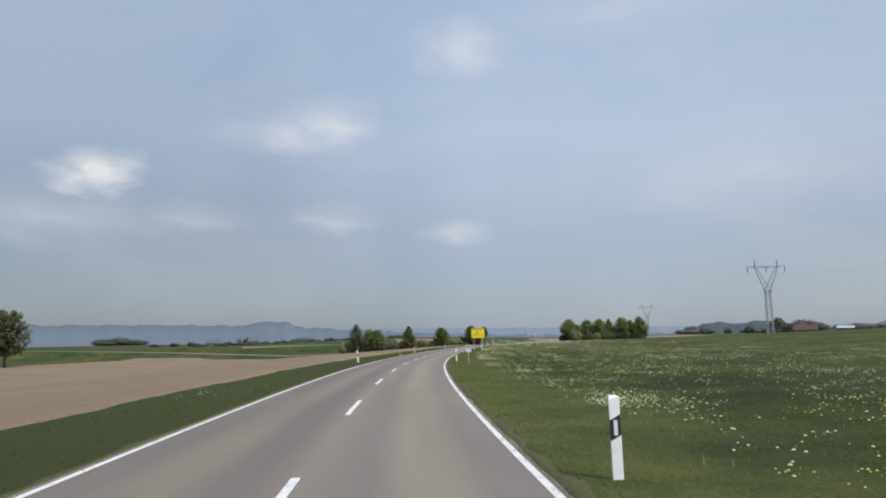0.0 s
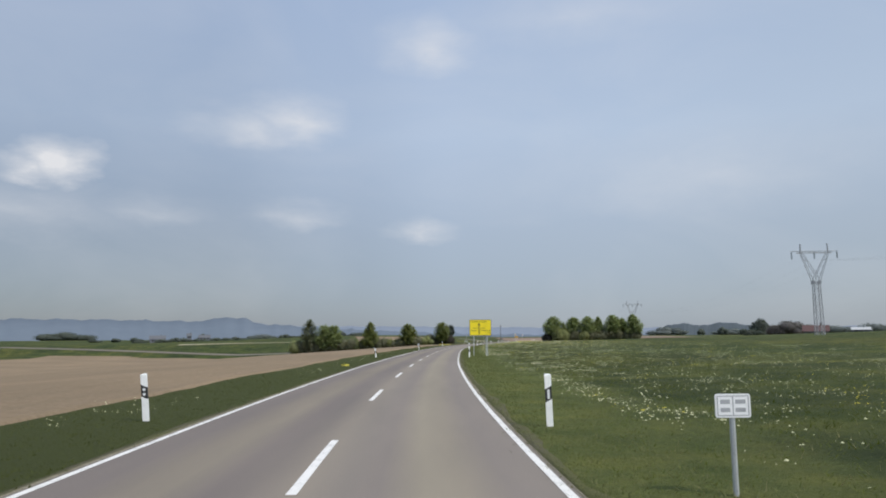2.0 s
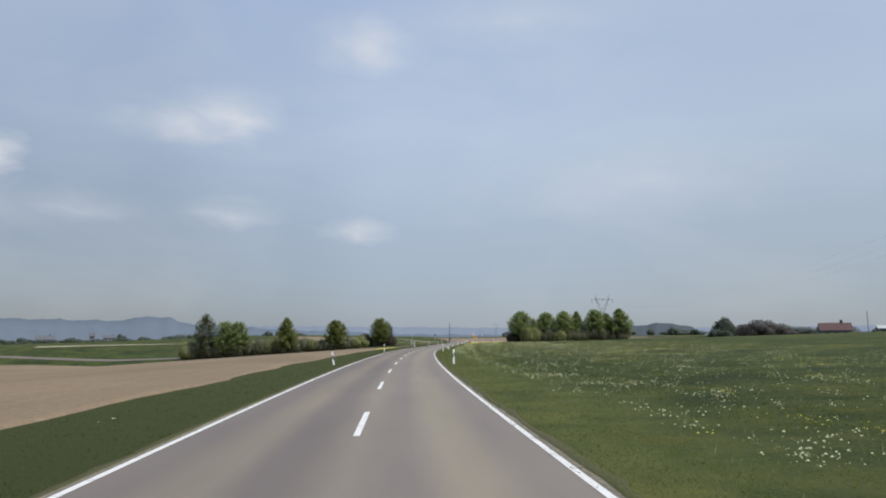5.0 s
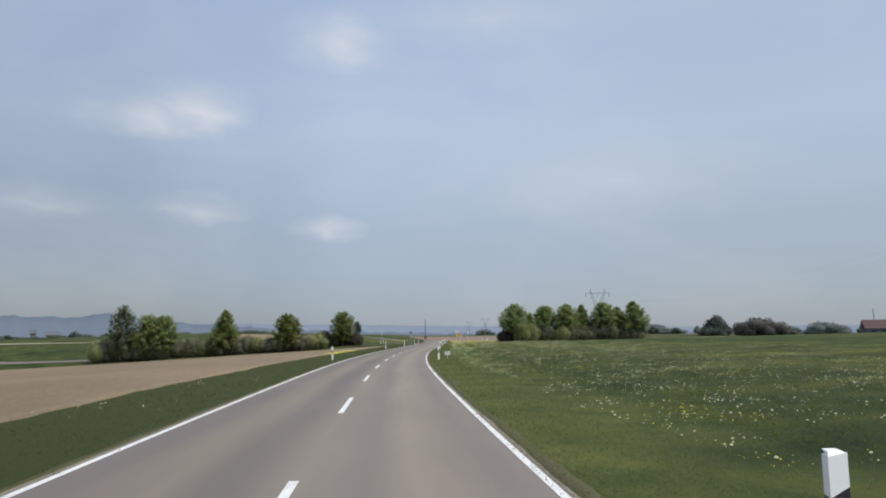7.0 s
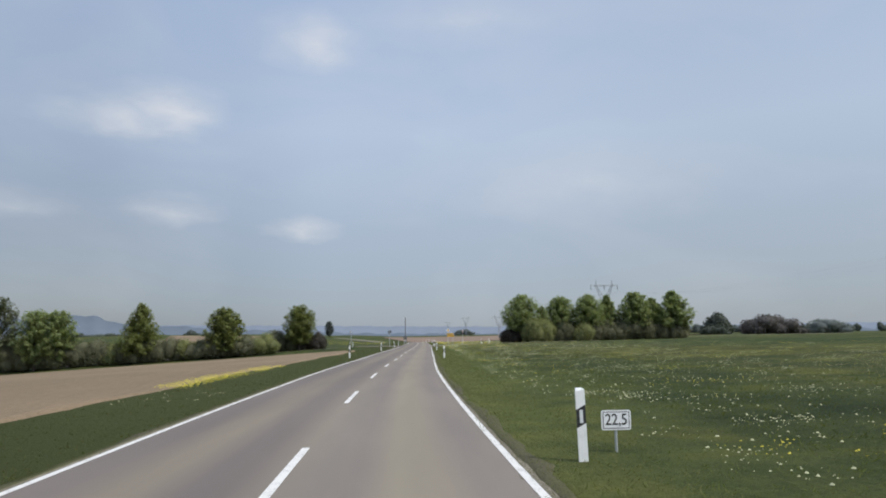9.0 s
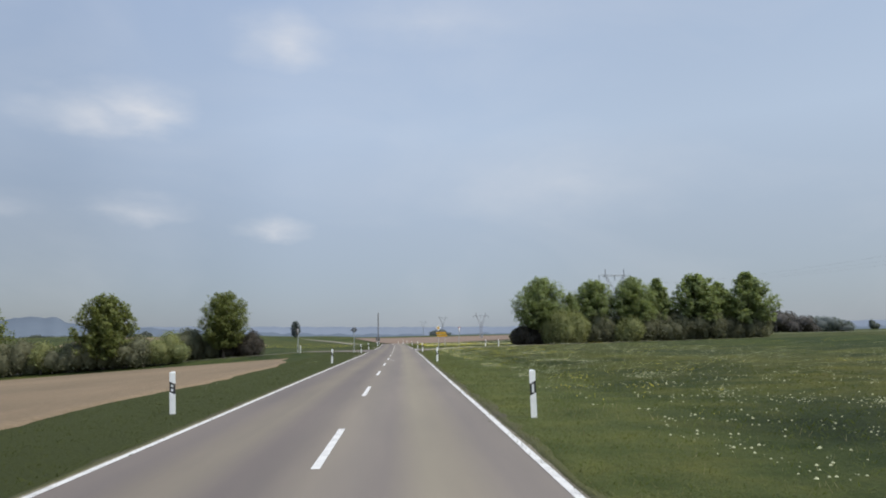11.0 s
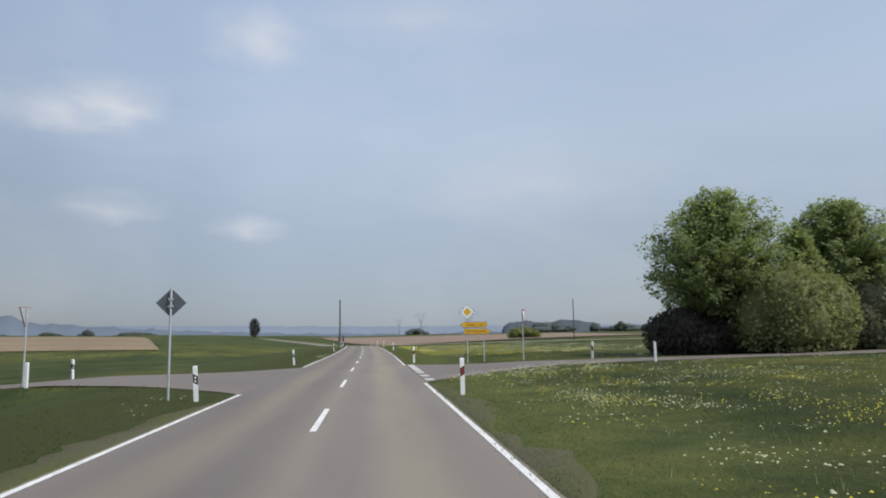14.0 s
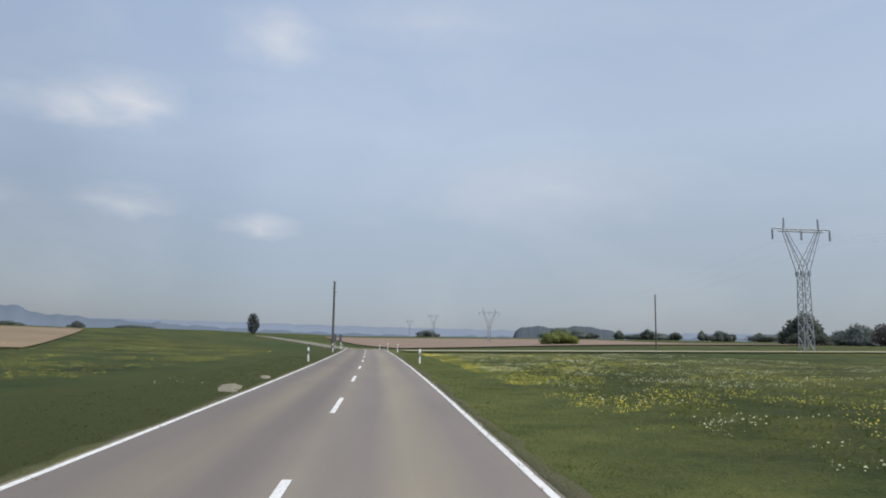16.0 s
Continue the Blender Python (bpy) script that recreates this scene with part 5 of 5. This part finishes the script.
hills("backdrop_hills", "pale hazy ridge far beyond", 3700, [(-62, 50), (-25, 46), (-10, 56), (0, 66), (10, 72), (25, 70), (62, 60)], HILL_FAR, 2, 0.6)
# nearer wood, its green blued by a little of the same painted haze
WOOD_EDGE = wooded_material("hazed_wood_edge", (0.069, 0.085, 0.097), (0.082, 0.099, 0.109), 0.05)
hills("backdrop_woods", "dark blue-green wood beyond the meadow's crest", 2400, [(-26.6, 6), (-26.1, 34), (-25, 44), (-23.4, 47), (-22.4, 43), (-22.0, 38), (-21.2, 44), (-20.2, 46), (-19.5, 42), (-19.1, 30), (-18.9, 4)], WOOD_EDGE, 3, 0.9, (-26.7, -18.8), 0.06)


# ---- grass and flowers ----
def land_zs(x, y):
    return np.array([land_z(a, b) for a, b in zip(x, y)])


CENTRE_Y = np.arange(-60.0, 520.0, 1.0)
CENTRE_X = np.array([centre(y) for y in CENTRE_Y])


def off_paving(x, y):
    """Which of these places lie clear of both roads."""
    a = (x - CROSS.x) * ALONG.x + (y - CROSS.y) * ALONG.y
    c = (x - CROSS.x) * ACROSS.x + (y - CROSS.y) * ACROSS.y
    u = x - np.interp(y, CENTRE_Y, CENTRE_X)
    close = (np.abs(c) < 15) & (np.abs(a) < 120)
    clear = np.abs(u) > 3.19
    for i in np.nonzero(close)[0]:
        near, far = side_edges(a[i])
        clear[i] &= not near - 0.1 < c[i] < far + 0.1
    return clear


def blades(name, label, x, y, per, low, high, wide, mat, rng, spread=0.12, bend=(0.6, 1.5)):
    keep = off_paving(x, y)
    x, y = x[keep], y[keep]
    z = land_zs(x, y)
    n = len(x) * per
    px, py, pz = (np.repeat(v, per) for v in (x, y, z))
    px, py = px + rng.normal(scale=spread, size=n), py + rng.normal(scale=spread, size=n)
    h = low + (high - low) * rng.random(n) ** 1.6
    a = rng.random(n) * 2 * np.pi
    w = wide * (0.6 + 0.8 * rng.random(n))
    lean = h * (bend[0] + bend[1] * rng.random(n))
    la = rng.random(n) * 2 * np.pi
    base = np.stack([px, py, pz - 0.02], 1)
    sidev = np.stack([np.cos(a) * w, np.sin(a) * w, np.zeros(n)], 1)
    tip = base + np.stack([np.cos(la) * lean, np.sin(la) * lean, h], 1)
    tri = np.stack([base - sidev, base + sidev, tip], 1).reshape(-1, 3)
    return tagged(new(name, soup(name, tri, 3, mat)), label, "grass", kind="stuff")


def scatter(rng, n, y0, y1, u0, u1, power=1.0):
    y = y0 + (y1 - y0) * rng.random(n)
    u = u0 + (u1 - u0) * rng.random(n) ** power
    return np.interp(y, CENTRE_Y, CENTRE_X) + u, y


rng1 = np.random.default_rng(11)
x, y = scatter(rng1, 24000, -4, 430, 3.19, 5.4, 1.3)
blades("verge_grass", "short yellowish verge grass along the asphalt", x, y, 6, 0.03, 0.09, 0.009, VERGE_BLADE, rng1)
x, y = scatter(rng1, 22000, -4, 420, 3.5, 9.0, 1.1)
blades("verge_grass", "green mown verge grass beside the road", x, y, 6, 0.03, 0.09, 0.011, MOWN, rng1)
x, y = scatter(rng1, 18000, -4, 420, 7.6, 18, 1.2)
blades("meadow_grass", "green meadow grass beyond the verge", x, y, 6, 0.04, 0.13, 0.013, BLADE, rng1, 0.2)
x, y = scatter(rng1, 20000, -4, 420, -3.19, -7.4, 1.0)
blades("verge_grass", "darkened green verge grass between road and field", x, y, 8, 0.02, 0.07, 0.012, DIM_BLADE, rng1)
x, y = scatter(rng1, 14000, -4, 420, 9, 45, 1.5)
blades("meadow_grass", "taller tufted meadow grass", x, y, 5, 0.04, 0.13, 0.018, BLADE, rng1, 0.25)
x, y = scatter(rng1, 3200, -4, 420, 5, 40, 1.5)
patchy = np.array([noise.noise(Vector((a * 0.07, b * 0.05, 2.0))) for a, b in zip(x, y)]) > 0.12
blades("dry_grass", "dry straw-coloured stalks among the meadow grass", x[patchy], y[patchy], 6, 0.08, 0.22, 0.006, STALK, rng1, 0.4, (0.15, 0.6))
x, y = scatter(rng1, 6000, 322, 372, -75, -7, 1.0)
band = np.abs((x - CROSS.x) * ACROSS.x + (y - CROSS.y) * ACROSS.y + 6) < 5.5
x, y = x[band], y[band]
blades("verge_grass", "rough grass between field and hedge", x, y, 4, 0.06, 0.25, 0.02, BLADE, rng1, 0.3)


def flowers(name, label, x, y, low, high, size, mat, rng):
    """Small flower heads as four-sided caps."""
    keep = off_paving(x, y)
    x, y = x[keep], y[keep]
    n = len(x)
    c = np.stack([x, y, land_zs(x, y) + low + (high - low) * rng.random(n)], 1)
    s = (size * (0.50 + 1.28 * rng.random(n) ** 2.2))[:, None]
    ex, ey, ez = (np.array(v) for v in ((1.0, 0, 0), (0, 1.0, 0), (0, 0, 0.75)))
    tris = []
    for sx in (1, -1):
        for sy in (1, -1):
            tris.append(np.stack([c + ex * sx * s, c + ey * sy * s, c + ez * s], 1))
    return tagged(new(name, soup(name, np.concatenate(tris).reshape(-1, 3), 3, mat)), label, "flowers", kind="stuff")


def clustered(rng, n, y0, y1, u0, u1, power, scale, seed, least):
    x, y = scatter(rng, n, y0, y1, u0, u1, power)
    v = np.array([noise.noise(Vector((a * scale, b * scale, seed))) + 0.5 * noise.noise(Vector((a * scale * 4, b * scale * 4, seed))) for a, b in zip(x, y)])
    keep = v + rng.normal(scale=0.12, size=n) > least
    return x[keep], y[keep]


def grouped(rng, x, y, heads, spread):
    """Several heads to a plant."""
    n = len(x) * heads
    return np.repeat(x, heads) + rng.normal(scale=spread, size=n), np.repeat(y, heads) + rng.normal(scale=spread, size=n)


x, y = clustered(rng1, 60000, -2, 350, 6.0, 38, 1.4, 0.34, 7.0, 0.46)
flowers("seed_heads", "scattered white dandelion seed heads in the meadow", *grouped(rng1, x, y, 7, 0.20), 0.10, 0.22, 0.017, PETAL, rng1)
x, y = clustered(rng1, 19000, -2, 345, 5.6, 26, 1.2, 0.9, 51.0, 0.14)
flowers("seed_heads", "single pale seed heads strewn over the meadow", *grouped(rng1, x, y, 3, 0.13), 0.08, 0.20, 0.021, PETAL, rng1)
x, y = clustered(rng1, 22000, -2, 350, 6, 45, 1.3, 0.24, 19.0, 0.40)
flowers("dandelions", "yellow dandelions dotted through the meadow", *grouped(rng1, x, y, 6, 0.18), 0.08, 0.19, 0.016, PETAL_Y, rng1)
x, y = clustered(rng1, 2200, 296, 337, 4.5, 16, 1.0, 0.45, 5.0, 0.42)
flowers("seed_heads", "pale yellowish flowers in the verge before the crossing", *grouped(rng1, x, y, 4, 0.12), 0.10, 0.22, 0.016, PETAL, rng1)
x, y = clustered(rng1, 5600, 296, 337, 4.5, 16, 1.0, 0.45, 15.0, 0.36)
flowers("dandelions", "yellow dandelions in the verge before the crossing", *grouped(rng1, x, y, 4, 0.12), 0.10, 0.20, 0.016, PETAL_Y, rng1)
x, y = clustered(rng1, 9500, 360, 430, 6.0, 22, 1.5, 0.22, 3.0, 0.10)
flowers("dandelions", "dense yellow dandelions by the roadside", *grouped(rng1, x, y, 4, 0.13), 0.08, 0.20, 0.016, PETAL_Y, rng1)
x, y = clustered(rng1, 13000, 360, 430, 7, 34, 1.1, 0.30, 9.0, 0.24)
flowers("seed_heads", "pale seed heads among the roadside dandelions", *grouped(rng1, x, y, 4, 0.13), 0.08, 0.20, 0.021, PETAL, rng1)
x, y = clustered(rng1, 1600, -2, 420, -6.6, -3.9, 1.0, 0.2, 23.0, 0.36)
flowers("seed_heads", "a few pale flowers in the verge", *grouped(rng1, x, y, 3, 0.09), 0.10, 0.22, 0.016, PETAL, rng1)
x, y = clustered(rng1, 2600, 222, 240, -7.3, -5.9, 1.0, 0.35, 44.0, -0.12)
flowers("dandelions", "yellow flowers along the ploughed field's edge", x, y, 0.08, 0.20, 0.017, PETAL_Y, rng1)
x, y = scatter(rng1, 110, 84.2, 85.1, -4.15, -3.75, 1.0)
flowers("dandelions", "small clump of yellow flowers in the verge", x, y, 0.06, 0.16, 0.022, PETAL_Y, rng1)
x, y = clustered(rng1, 16000, 382, 436, -60, -10, 1.0, 0.10, 31.0, 0.10)
flowers("dandelions", "yellow flowers in the meadow beyond the crossing", *grouped(rng1, x, y, 3, 0.1), 0.08, 0.2, 0.013, PETAL_Y, rng1)

rng2 = np.random.default_rng(29)
x, y = clustered(rng2, 950, 335, 346, 4.2, 12, 1.0, 0.9, 12.0, 0.22)
flowers("seed_heads", "thick pale seed heads on the corner of the crossing", *grouped(rng2, x, y, 5, 0.12), 0.08, 0.20, 0.021, PETAL, rng2)
x, y = clustered(rng2, 450, 333, 346, 4.2, 12, 1.0, 0.9, 22.0, 0.20)
flowers("dandelions", "yellow dandelions on the corner of the crossing", *grouped(rng2, x, y, 3, 0.12), 0.08, 0.18, 0.020, PETAL_Y, rng2)


# grit along the edges of the paving
def grit(y0, y1, side_sign, width):
    count = max(2, round((y1 - y0) / 0.5))
    verts, faces = [], []
    for i in range(count + 1):
        yy = y0 + (y1 - y0) * i / count
        k = 0.1 + 1.1 * abs(noise.noise(Vector((yy * 0.6, side_sign * 5, 0)))) + 0.4 * noise.noise(Vector((yy * 0.13, side_sign * 9, 4)))
        k = max(0.05, k) * math.sin(math.pi * min(1, max(0.02, i / count))) ** 0.2
        xc = centre(yy)
        verts += [(xc + side_sign * (3.158 - 0.03 * k), yy, road_z(yy) + 0.004), (xc + side_sign * (3.18 + width * 0.4 * k), yy, road_z(yy) + 0.012), (xc + side_sign * (3.20 + width * k), yy, road_z(yy) - 0.03)]
    for i in range(count):
        for j in range(2):
            q = (i * 3 + j, i * 3 + j + 1, i * 3 + j + 4, i * 3 + j + 3)
            faces.append(q if side_sign > 0 else tuple(reversed(q)))
    return tagged(new("edge_grit", mesh_from("edge_grit", verts, faces, GRAVEL)), "pale grit washed along the edge of the asphalt", "gravel", kind="stuff")


for y0, y1, s, w in ((-20, 330, 1, 0.20), (356, 480, 1, 0.22), (-20, 329, -1, 0.12), (354, 480, -1, 0.22)):
    grit(y0, y1, s, w)
